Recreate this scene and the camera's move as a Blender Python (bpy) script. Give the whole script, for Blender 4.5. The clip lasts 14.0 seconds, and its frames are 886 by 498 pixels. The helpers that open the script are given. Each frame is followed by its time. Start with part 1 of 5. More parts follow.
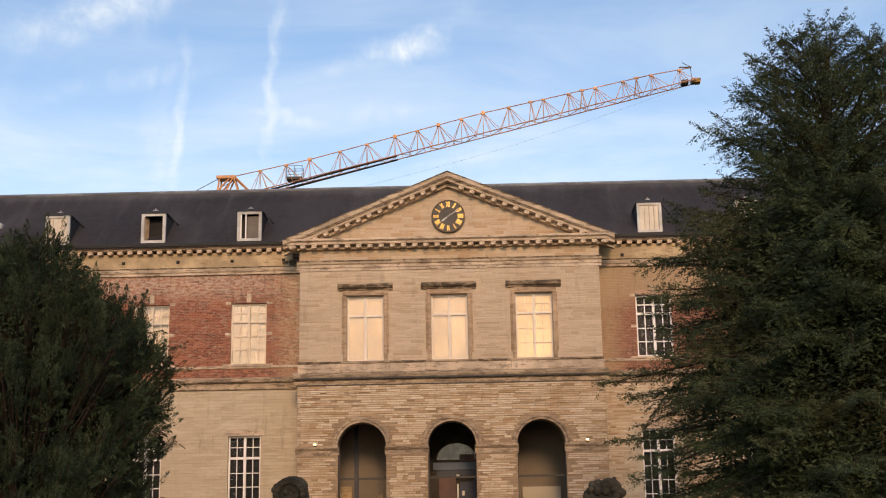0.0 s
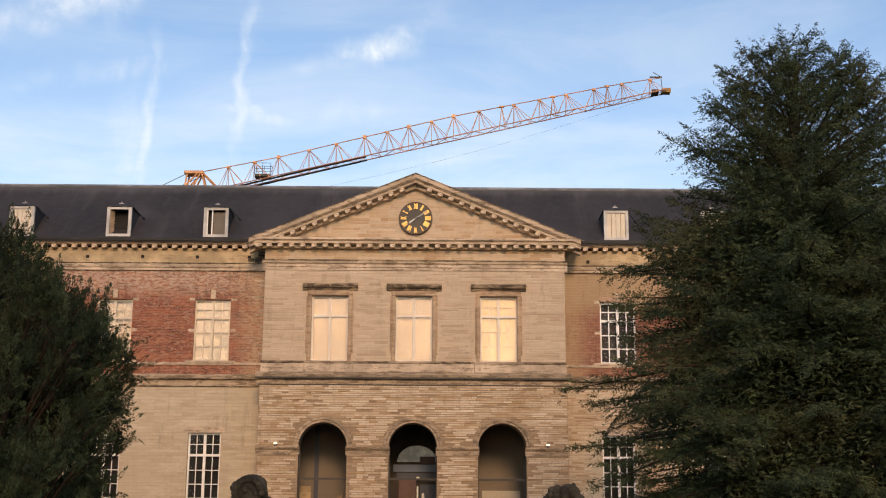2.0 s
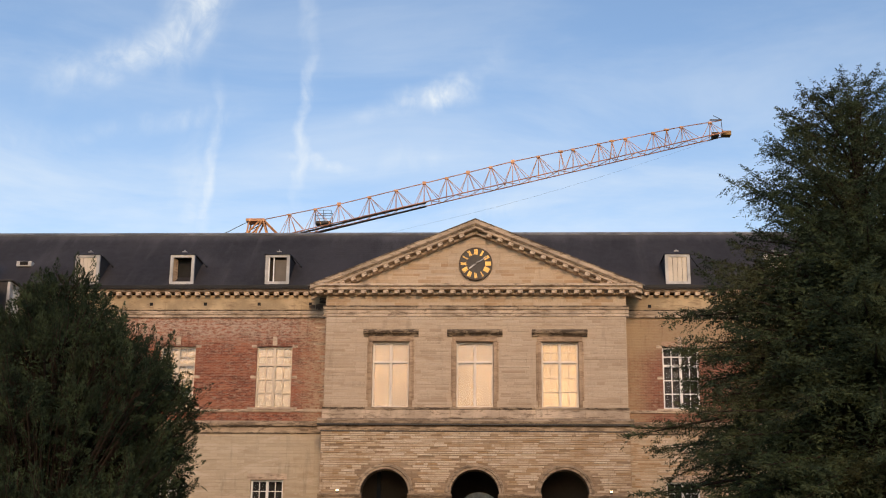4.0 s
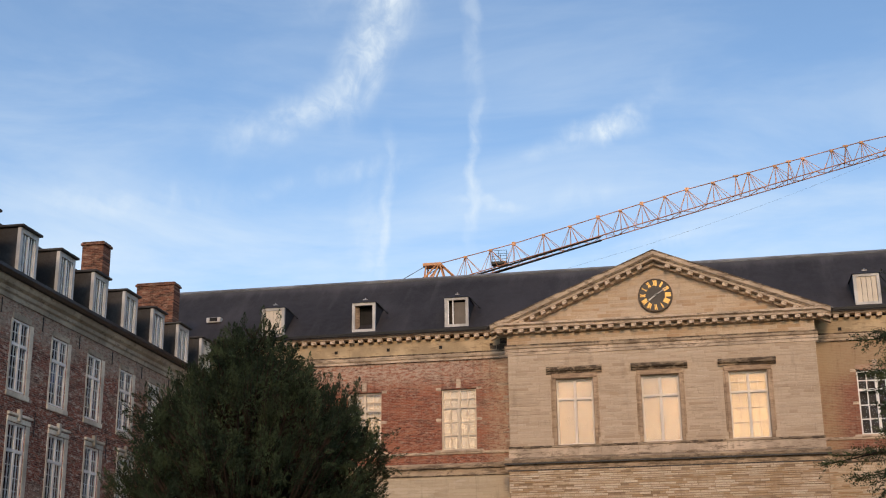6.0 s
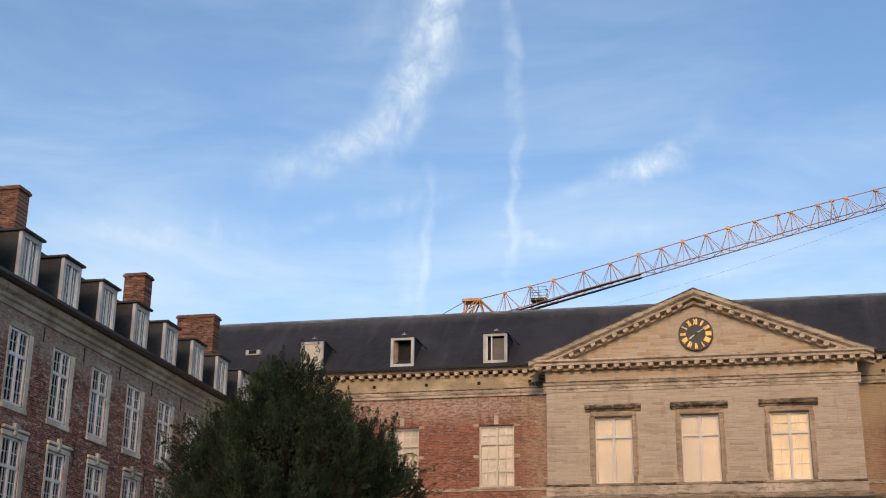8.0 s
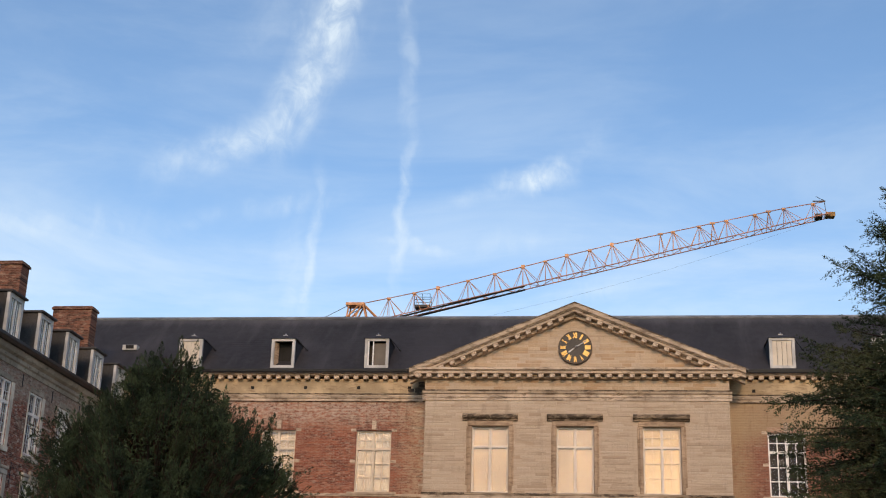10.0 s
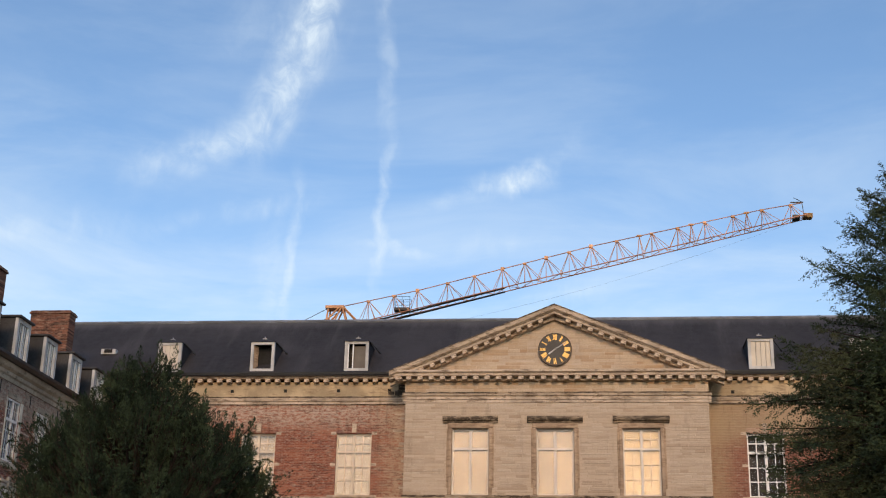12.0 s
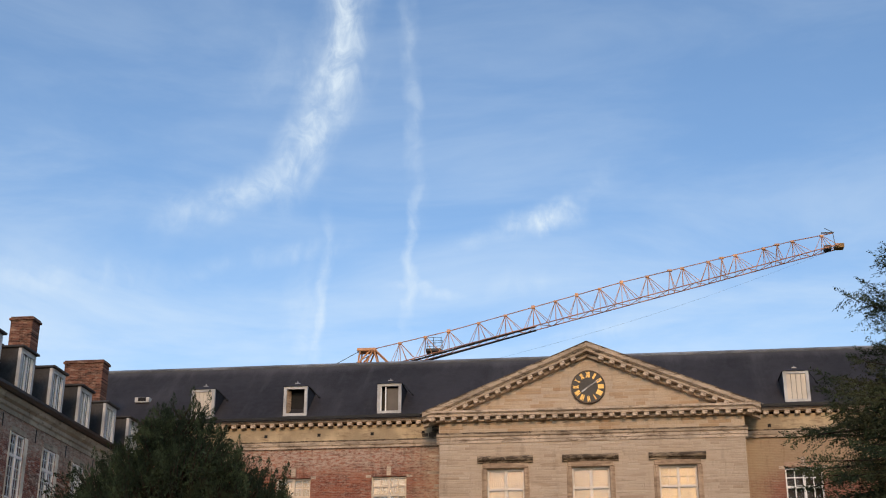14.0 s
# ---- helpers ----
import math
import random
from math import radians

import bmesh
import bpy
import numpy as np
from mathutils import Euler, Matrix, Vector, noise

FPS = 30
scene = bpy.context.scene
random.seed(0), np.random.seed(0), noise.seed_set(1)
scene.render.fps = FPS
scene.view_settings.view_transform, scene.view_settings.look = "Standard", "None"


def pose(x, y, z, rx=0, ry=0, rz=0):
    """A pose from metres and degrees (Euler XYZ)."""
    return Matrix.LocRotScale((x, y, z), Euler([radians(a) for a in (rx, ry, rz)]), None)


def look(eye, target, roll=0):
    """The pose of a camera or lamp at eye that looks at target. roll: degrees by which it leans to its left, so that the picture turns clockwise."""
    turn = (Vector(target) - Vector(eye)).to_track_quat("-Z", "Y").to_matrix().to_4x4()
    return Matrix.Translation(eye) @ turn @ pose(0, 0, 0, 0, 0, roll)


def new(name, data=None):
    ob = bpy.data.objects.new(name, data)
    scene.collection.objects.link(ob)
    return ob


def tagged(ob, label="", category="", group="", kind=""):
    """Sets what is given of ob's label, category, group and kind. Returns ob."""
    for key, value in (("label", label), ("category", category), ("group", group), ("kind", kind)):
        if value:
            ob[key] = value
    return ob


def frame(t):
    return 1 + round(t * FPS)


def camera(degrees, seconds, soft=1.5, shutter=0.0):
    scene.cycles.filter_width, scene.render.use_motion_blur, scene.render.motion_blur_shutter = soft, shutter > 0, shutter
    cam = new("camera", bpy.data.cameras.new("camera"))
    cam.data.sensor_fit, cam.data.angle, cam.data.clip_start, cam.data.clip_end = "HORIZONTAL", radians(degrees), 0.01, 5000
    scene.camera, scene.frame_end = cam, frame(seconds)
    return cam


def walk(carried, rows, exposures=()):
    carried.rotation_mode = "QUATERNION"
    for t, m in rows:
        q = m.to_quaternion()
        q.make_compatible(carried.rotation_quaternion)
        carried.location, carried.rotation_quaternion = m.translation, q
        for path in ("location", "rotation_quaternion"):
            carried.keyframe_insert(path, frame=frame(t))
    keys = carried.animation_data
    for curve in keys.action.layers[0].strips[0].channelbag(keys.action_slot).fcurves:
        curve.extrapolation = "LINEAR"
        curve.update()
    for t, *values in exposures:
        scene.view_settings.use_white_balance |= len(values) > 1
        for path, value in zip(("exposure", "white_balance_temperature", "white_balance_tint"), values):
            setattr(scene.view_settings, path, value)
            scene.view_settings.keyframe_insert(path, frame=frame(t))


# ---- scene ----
cam = camera(37.76, 14.0, soft=1.1)
EYE = (0.0, 0.0, 1.6)
# seconds, pitch, roll, yaw in degrees: somebody stands and pans
PATH = [
    (0, 13.308, -0.980, 1.189),
    (0.5, 12.917, -0.814, 1.530),
    (1, 13.051, -0.320, 0.835),
    (1.5, 13.280, 0.115, 0.122),
    (2, 13.404, 0.347, -0.329),
    (2.2, 13.489, 0.362, -0.482),
    (4.3, 15.784, 0.222, 3.682),
    (4.5, 16.034, -0.098, 4.659),
    (5, 16.528, -0.633, 7.107),
    (5.5, 16.855, -0.737, 8.956),
    (6, 17.096, -0.611, 10.527),
    (6.5, 17.186, -0.310, 11.909),
    (7, 17.553, 0.092, 12.675),
    (7.2, 17.782, 0.341, 12.856),
    (9.3, 19.349, 1.487, 9.381),
    (9.5, 19.307, 1.656, 8.623),
    (10, 19.003, 1.751, 7.073),
    (10.5, 18.783, 1.766, 6.511),
    (11, 18.771, 1.556, 6.180),
    (11.5, 18.923, 1.385, 5.977),
    (12, 19.137, 1.201, 6.115),
    (12.5, 19.479, 0.876, 6.351),
    (13, 20.100, 0.508, 6.678),
    (13.5, 20.683, 0.187, 7.099),
    (14, 20.901, 0.180, 7.528),
]
walk(cam, [(t, pose(*EYE, 90 + pitch, 0, yaw) @ pose(0, 0, 0, 0, 0, roll)) for t, pitch, roll, yaw in PATH],
     [(0, 0.63, 7300, 9), (2.2, 0.63, 7300, 9), (4.5, 0.44, 6950, 8), (7.0, 0.43, 6550, 5), (9.5, 0.44, 6500, 5), (12.0, 0.43, 6450, 5), (14.0, 0.36, 6400, 5)])

# ---------------------------------------------------------------- light
SUN_EL, SUN_AZ = 20.0, 174.0   # degrees; azimuth clockwise from +y, so the low sun stands behind the camera


def nodes_of(idblock):
    idblock.use_nodes = True
    tree = idblock.node_tree
    tree.nodes.clear()
    return tree


def add(tree, kind, ins=(), operation=None, clamp=False, blend=None):
    n = tree.nodes.new(kind)
    if operation:
        n.operation = operation
    if clamp:
        n.use_clamp = True
    if blend:
        n.data_type, n.blend_type = "RGBA", blend
    for key, value in dict(ins).items():
        if isinstance(value, bpy.types.NodeSocket):
            tree.links.new(value, n.inputs[key])
        else:
            n.inputs[key].default_value = value
    return n


def math_n(tree, op, a, b=0.0, c=0.0, clamp=False):
    return add(tree, "ShaderNodeMath", {0: a, 1: b, 2: c}, operation=op, clamp=clamp).outputs[0]


def ramp(tree, fac, lo, hi, a=0.0, b=1.0):
    n = add(tree, "ShaderNodeMapRange", {"Value": fac, "From Min": lo, "From Max": hi, "To Min": a, "To Max": b})
    n.interpolation_type = "SMOOTHSTEP"
    return n.outputs[0]


def mix_col(tree, fac, a, b, blend="MIX"):
    n = add(tree, "ShaderNodeMix", {"Factor": fac}, blend=blend)
    for key, value in (("A", a), ("B", b)):
        sock = [s for s in n.inputs if s.name == key and s.type == "RGBA"][0]
        if isinstance(value, bpy.types.NodeSocket):
            tree.links.new(value, sock)
        else:
            sock.default_value = (*value, 1.0) if len(value) == 3 else value
    return [s for s in n.outputs if s.type == "RGBA"][0]


def build_world():
    world = bpy.data.worlds.new("evening_sky")
    scene.world = world
    t = nodes_of(world)
    sky = add(t, "ShaderNodeTexSky")
    sky.sky_type, sky.sun_disc = "NISHITA", False
    sky.sun_elevation, sky.sun_rotation = radians(SUN_EL), radians(SUN_AZ)
    sky.altitude, sky.air_density, sky.dust_density, sky.ozone_density = 40.0, 1.0, 0.5, 2.2
    way = add(t, "ShaderNodeTexCoord").outputs["Generated"]
    xyz = add(t, "ShaderNodeSeparateXYZ", {0: way})
    # azimuth and height of the direction, in degrees, stirred a little so that the streaks wander
    deg = 180 / math.pi
    az = math_n(t, "MULTIPLY", math_n(t, "ARCTAN2", xyz.outputs[0], xyz.outputs[1]), deg)
    el = math_n(t, "MULTIPLY", math_n(t, "ARCSINE", xyz.outputs[2]), deg)
    plane = add(t, "ShaderNodeCombineXYZ", {0: az, 1: el, 2: 0.0}).outputs[0]

    def cloud_noise(scale, detail, stretch=(1, 1, 1), rough=0.55, dist=0.0, turn=0.0):
        m = add(t, "ShaderNodeMapping", {"Vector": plane, "Scale": stretch, "Rotation": (0, 0, turn)})
        return add(t, "ShaderNodeTexNoise", {"Vector": m.outputs[0], "Scale": scale, "Detail": detail, "Roughness": rough, "Distortion": dist}).outputs["Fac"]

    wob_a = math_n(t, "SUBTRACT", cloud_noise(0.35, 3.0), 0.5)
    wob_b = math_n(t, "SUBTRACT", cloud_noise(1.1, 4.0, (1, 0.7, 1)), 0.5)
    wob = math_n(t, "ADD", math_n(t, "MULTIPLY", wob_a, 1.6), math_n(t, "MULTIPLY", wob_b, 0.7))
    aw = math_n(t, "ADD", az, wob)
    ew = math_n(t, "ADD", el, math_n(t, "MULTIPLY", wob, 0.8))
    fine = cloud_noise(0.8, 7.0, (1.0, 0.8, 1), 0.6, 0.9)
    fibre = cloud_noise(0.6, 4.0, (1.0, 0.7, 1), 0.55, 0.8, -0.7)

    def streak(a0, e0, a1, e1, wide, soft_end, strength):
        """A wisp along the line from (a0, e0) to (a1, e1) in degrees."""
        la, le = a1 - a0, e1 - e0
        n2 = la * la + le * le
        da, de = math_n(t, "SUBTRACT", aw, a0), math_n(t, "SUBTRACT", ew, e0)
        along = math_n(t, "DIVIDE", math_n(t, "ADD", math_n(t, "MULTIPLY", da, la), math_n(t, "MULTIPLY", de, le)), n2)
        across = math_n(t, "ABSOLUTE", math_n(t, "DIVIDE", math_n(t, "SUBTRACT", math_n(t, "MULTIPLY", da, le), math_n(t, "MULTIPLY", de, la)), math.sqrt(n2)))
        body = ramp(t, across, 0.0, wide * 1.2, 1.0, 0.0)
        ends = math_n(t, "MULTIPLY", ramp(t, along, -soft_end, soft_end), ramp(t, along, 1 - soft_end, 1 + soft_end, 1.0, 0.0))
        return math_n(t, "MULTIPLY", math_n(t, "MULTIPLY", body, ends), strength)

    wisps = [
        (-11.8, 34.0, -13.8, 25.6, 1.6, 0.25, 0.95), (-13.0, 27.5, -15.4, 23.4, 1.6, 0.35, 0.92),
        (-14.6, 24.0, -19.8, 22.0, 1.1, 0.45, 0.75), (-12.4, 29.5, -13.2, 26.6, 1.9, 0.5, 0.45), (-16.5, 27.5, -14.5, 30.0, 1.6, 0.6, 0.16),
        (-9.5, 33.0, -8.8, 23.0, 0.55, 0.2, 0.24), (-8.8, 24.0, -9.2, 17.4, 0.36, 0.25, 0.50),
        (-13.0, 21.6, -13.5, 15.6, 0.38, 0.3, 0.48), (-13.9, 20.0, -14.0, 15.0, 0.9, 0.4, 0.26),
        (-4.3, 21.9, -1.4, 22.4, 0.85, 0.45, 1.15), (-6.5, 21.2, -3.6, 22.0, 0.6, 0.5, 0.35), (-1.2, 22.8, 0.6, 24.2, 0.9, 0.6, 0.14),
        (-10.4, 19.3, -6.4, 18.9, 0.32, 0.45, 0.3),
        (-18.5, 19.8, -12.6, 20.8, 0.6, 0.4, 0.3), (-29.0, 18.6, -20.0, 19.2, 0.9, 0.4, 0.26),
        (17.0, 30.0, 20.0, 27.0, 1.6, 0.5, 0.4), (-2.5, 16.4, 1.0, 17.4, 0.8, 0.6, 0.4), (-5.5, 19.2, -1.5, 19.6, 0.8, 0.6, 0.2),
    ]
    total = None
    for w in wisps:
        one = streak(*w)
        total = one if total is None else math_n(t, "MAXIMUM", total, one)
    total = math_n(t, "MULTIPLY", total, ramp(t, fine, 0.28, 0.72, 0.32, 1.05))
    total = math_n(t, "MULTIPLY", total, ramp(t, fibre, 0.30, 0.66, 0.52, 1.12))
    veil = ramp(t, cloud_noise(0.16, 6.0, (0.32, 1.3, 1), 0.6, 0.5, 0.10), 0.32, 0.80)
    low = ramp(t, el, 10.0, 30.0, 0.50, 0.0)
    veil = math_n(t, "MULTIPLY", veil, math_n(t, "ADD", low, 0.16))
    haze = ramp(t, el, 8.0, 24.0, 0.16, 0.0)
    cover = math_n(t, "ADD", math_n(t, "MULTIPLY", total, 0.78), math_n(t, "ADD", veil, haze), clamp=True)
    above = ramp(t, el, 0.0, 4.0)
    cover = math_n(t, "MULTIPLY", cover, above)
    tinted = mix_col(t, 1.0, sky.outputs[0], SKY_TINT, "MULTIPLY")
    col = mix_col(t, cover, tinted, CLOUD)
    back = add(t, "ShaderNodeBackground", {"Color": col, "Strength": SKY_STRENGTH})
    out = add(t, "ShaderNodeOutputWorld", {"Surface": back.outputs[0]})


SKY_STRENGTH = 0.122
SKY_TINT = (1.02, 1.03, 1.10)
CLOUD = (5.35, 5.8, 6.35)
build_world()

sun = new("sun", bpy.data.lights.new("sun", "SUN"))
sun.data.energy, sun.data.angle, sun.data.color = 1.4, radians(13), (1.0, 0.645, 0.395)
_a, _e = radians(SUN_AZ), radians(SUN_EL)
_to = Vector((math.sin(_a) * math.cos(_e), math.cos(_a) * math.cos(_e), math.sin(_e)))
sun.matrix_world = look(_to * 100, (0, 0, 0))

# ---------------------------------------------------------------- materials


def material(name):
    m = bpy.data.materials.new(name)
    return m, nodes_of(m)


def finish(t, color, rough=0.8, metal=0.0, height=None, depth=0.01, spec=0.4):
    b = add(t, "ShaderNodeBsdfPrincipled", {"Base Color": color, "Roughness": rough, "Metallic": metal, "Specular IOR Level": spec})
    if height is not None:
        bump = add(t, "ShaderNodeBump", {"Height": height, "Strength": 1.0, "Distance": depth})
        t.links.new(bump.outputs[0], b.inputs["Normal"])
    add(t, "ShaderNodeOutputMaterial", {"Surface": b.outputs[0]})


def place(t):
    return add(t, "ShaderNodeTexCoord").outputs["Object"]


def tex(t, vec, scale, detail=5.0, rough=0.6, stretch=(1, 1, 1), dist=0.0):
    m = add(t, "ShaderNodeMapping", {"Vector": vec, "Scale": stretch})
    return add(t, "ShaderNodeTexNoise", {"Vector": m.outputs[0], "Scale": scale, "Detail": detail, "Roughness": rough, "Distortion": dist}).outputs["Fac"]


def plain(name, col, rough=0.6, metal=0.0, vary=0.15, scale=3.0, depth=0.003, spec=0.4):
    """Paint, metal or stone of one colour with stains and grain."""
    m, t = material(name)
    p = place(t)
    big, small = tex(t, p, scale * 0.35), tex(t, p, scale * 9, 3.0)
    dark = tuple(c * (1 - 2.2 * vary) for c in col)
    lite = tuple(min(1, c * (1 + 0.8 * vary)) for c in col)
    c = mix_col(t, ramp(t, big, 0.35, 0.68), dark, lite)
    c = mix_col(t, ramp(t, small, 0.3, 0.7, 0.0, 0.35), c, dark)
    r = ramp(t, small, 0.3, 0.7, max(0.02, rough - 0.08), min(1, rough + 0.08))
    finish(t, c, r, metal, small, depth, spec)
    return m


def sooty(name, col, soot, lo, strength, rough=0.88, depth=0.008):
    """Old moulding stone: grain, broken soot streaks along the courses, run-down stains and pale washed spots."""
    m, t = material(name)
    p = place(t)
    big, small = tex(t, p, 0.8), tex(t, p, 20.0, 3.0)
    c = mix_col(t, ramp(t, big, 0.35, 0.66), tuple(v * 0.72 for v in col), tuple(min(1, v * 1.14) for v in col))
    band = tex(t, p, 2.6, 7.0, 0.72, (0.7, 1, 3.0), 0.4)
    c = mix_col(t, ramp(t, band, lo, lo + 0.12, 0.0, strength), c, soot)
    run = tex(t, p, 2.4, 5.0, 0.65, (2.6, 1, 0.4))
    c = mix_col(t, ramp(t, run, 0.56, 0.74, 0.0, strength * 0.6), c, soot)
    wash = tex(t, p, 5.0, 4.0, 0.6, (0.8, 1, 1.5))
    c = mix_col(t, ramp(t, wash, 0.60, 0.72, 0.0, 0.45), c, tuple(min(1, v * 1.3) for v in col))
    finish(t, c, rough, 0.0, math_n(t, "ADD", math_n(t, "MULTIPLY", small, 0.5), band), depth, 0.25)
    return m


def wall_uv(t, side):
    """Wall coordinates: along the wall, up. side: 'x' for walls along x, 'y' for walls along y."""
    s = add(t, "ShaderNodeSeparateXYZ", {0: place(t)})
    return add(t, "ShaderNodeCombineXYZ", {0: s.outputs[0 if side == "x" else 1], 1: s.outputs[2], 2: 0.0}).outputs[0]


def masonry(name, side, cols, mortar, length, course, gap, patches=(), stain=0.35, depth=0.012, jitter=0.35, zones=()):
    """Courses of brick or stone with drifting colour, patches (colour, scale, low, high, strength), run-down stains
    and zones of old limewash or plaster (axis, from, to, raggedness, colour, strength, speckle)."""
    m, t = material(name)
    uv = wall_uv(t, side)
    br = add(t, "ShaderNodeTexBrick", {"Vector": uv, "Color1": (1, 1, 1, 1), "Color2": (0, 0, 0, 1), "Mortar": (0.5, 0.5, 0.5, 1), "Scale": 1.0, "Mortar Size": gap, "Mortar Smooth": 0.4, "Bias": 0.0, "Brick Width": length, "Row Height": course})
    each = br.outputs["Color"]
    drift = tex(t, uv, 0.55, 6.0, 0.65, (0.6, 1.3, 1))
    streaky = tex(t, uv, 2.2, 5.0, 0.7, (0.35, 3.5, 1))
    tone = math_n(t, "ADD", math_n(t, "MULTIPLY", each, jitter), math_n(t, "MULTIPLY", streaky, 1.0 - jitter))
    c = mix_col(t, ramp(t, tone, 0.30, 0.68), cols[0], cols[1])
    c = mix_col(t, ramp(t, drift, 0.40, 0.70), c, cols[2])
    for col, scale, lo, hi, strength in patches:
        c = mix_col(t, ramp(t, tex(t, uv, scale, 7.0, 0.72, (0.6, 2.0, 1), 0.4), lo, hi, 0.0, strength), c, col)
    c = mix_col(t, math_n(t, "MULTIPLY", br.outputs["Fac"], 0.75), c, mortar)
    along = add(t, "ShaderNodeSeparateXYZ", {0: uv})
    for axis, lo, hi, ragged, col, strength, speckle in zones:
        edge = math_n(t, "ADD", along.outputs[axis], math_n(t, "MULTIPLY", math_n(t, "SUBTRACT", tex(t, uv, 0.9, 7.0, 0.7), 0.5), ragged))
        inside = ramp(t, edge, lo, hi, 0.0, strength)
        spots = ramp(t, tex(t, uv, 6.5, 5.0, 0.75, (0.7, 1.6, 1)), 0.40, 0.60, 1.0 - speckle, 1.0)
        c = mix_col(t, math_n(t, "MULTIPLY", inside, spots), c, col)
    run = tex(t, uv, 1.4, 5.0, 0.65, (2.6, 0.35, 1))
    c = mix_col(t, ramp(t, run, 0.52, 0.78, 0.0, stain), c, tuple(v * 0.35 for v in cols[0]))
    grain = tex(t, uv, 28.0, 3.0)
    h = math_n(t, "SUBTRACT", math_n(t, "ADD", math_n(t, "MULTIPLY", grain, 0.3), math_n(t, "MULTIPLY", streaky, 0.5)), math_n(t, "MULTIPLY", br.outputs["Fac"], 0.6))
    finish(t, c, 0.88, 0.0, h, depth, 0.25)
    return m


def piece_stone(name, cols):
    """Single stones: each one takes its own tone."""
    m, t = material(name)
    p = place(t)
    rnd = add(t, "ShaderNodeNewGeometry").outputs["Random Per Island"]
    own = add(t, "ShaderNodeObjectInfo").outputs["Random"]
    mixv = math_n(t, "FRACT", math_n(t, "ADD", rnd, own))
    r = add(t, "ShaderNodeValToRGB", {"Fac": mixv})
    el = r.color_ramp.elements
    el[0].color, el[1].color = (*cols[0], 1), (*cols[-1], 1)
    for k, c in enumerate(cols[1:-1], 1):
        e = el.new(k / (len(cols) - 1))
        e.color = (*c, 1)
    drift = tex(t, p, 0.55, 6.0, 0.6, (0.7, 1, 1.5))
    c = mix_col(t, ramp(t, drift, 0.50, 0.64, 0.0, 0.62), r.outputs[0], cols[0])
    pale = tex(t, p, 1.1, 6.0, 0.65, (0.6, 1, 2.2))
    c = mix_col(t, ramp(t, pale, 0.50, 0.68, 0.0, 0.5), c, cols[-1])
    run = tex(t, p, 1.6, 5.0, 0.65, (2.4, 1, 0.3))
    c = mix_col(t, ramp(t, run, 0.54, 0.76, 0.0, 0.38), c, tuple(v * 0.42 for v in cols[0]))
    grain = tex(t, p, 22.0, 4.0)
    c = mix_col(t, ramp(t, grain, 0.35, 0.75, 0.0, 0.35), c, tuple(v * 0.6 for v in cols[0]))
    finish(t, c, 0.9, 0.0, grain, 0.01, 0.25)
    return m


def glass_pane(name, tint, rough=0.03, ior=1.5):
    """Old window glass: mirror-like where it meets the sky, see-through otherwise."""
    m, t = material(name)
    g = add(t, "ShaderNodeBsdfPrincipled", {"Base Color": (*tint, 1), "Roughness": rough, "Transmission Weight": 1.0, "IOR": ior})
    wavy = tex(t, place(t), 1.6, 2.0)
    bump = add(t, "ShaderNodeBump", {"Height": wavy, "Strength": 0.12, "Distance": 0.01})
    t.links.new(bump.outputs[0], g.inputs["Normal"])
    add(t, "ShaderNodeOutputMaterial", {"Surface": g.outputs[0]})
    return m


def foliage(name, dark, mid, lite, dry):
    """Needles: every leaflet has its own tone, tufts drift from dark to light green, some turn brownish."""
    m, t = material(name)
    p = place(t)
    rnd = add(t, "ShaderNodeNewGeometry").outputs["Random Per Island"]
    c = mix_col(t, rnd, dark, mid)
    c = mix_col(t, ramp(t, tex(t, p, 1.7, 3.0, 0.6, (1, 1, 0.7)), 0.44, 0.64, 0.0, 0.8), c, lite)
    c = mix_col(t, ramp(t, tex(t, p, 0.45, 4.0), 0.52, 0.68, 0.0, 0.55), c, dry)
    b = add(t, "ShaderNodeBsdfPrincipled", {"Base Color": c, "Roughness": 0.75, "Specular IOR Level": 0.12})
    add(t, "ShaderNodeOutputMaterial", {"Surface": b.outputs[0]})
    return m


M_ASHLAR = masonry("pale_ashlar", "x", ((0.47, 0.365, 0.265), (0.56, 0.45, 0.34), (0.52, 0.41, 0.30)), (0.36, 0.27, 0.19), 0.85, 0.12, 0.006, [((0.36, 0.245, 0.15), 1.3, 0.54, 0.70, 0.5), ((0.20, 0.145, 0.10), 5.0, 0.62, 0.71, 0.6)], 0.3, 0.006, 0.25)
M_RUBBLE = masonry("rubble_bed", "x", ((0.28, 0.20, 0.13), (0.40, 0.30, 0.205), (0.33, 0.24, 0.155)), (0.22, 0.155, 0.10), 0.5, 0.12, 0.01, (), 0.3, 0.02)
M_RENDER = masonry("lime_washed_stone", "x", ((0.44, 0.36, 0.26), (0.54, 0.46, 0.34), (0.50, 0.42, 0.31)), (0.42, 0.34, 0.245), 0.6, 0.14, 0.004, [((0.36, 0.265, 0.17), 0.5, 0.50, 0.66, 0.6), ((0.62, 0.54, 0.43), 0.9, 0.52, 0.66, 0.6), ((0.60, 0.52, 0.42), 3.0, 0.55, 0.66, 0.5), ((0.25, 0.19, 0.13), 4.0, 0.62, 0.72, 0.5)], 0.35, 0.012, 0.25)
BRICK_PATCH = [((0.48, 0.36, 0.27), 5.5, 0.52, 0.61, 0.55), ((0.54, 0.43, 0.34), 13.0, 0.53, 0.61, 0.65), ((0.095, 0.034, 0.025), 3.0, 0.51, 0.62, 0.65), ((0.42, 0.15, 0.080), 1.0, 0.46, 0.58, 0.5)]
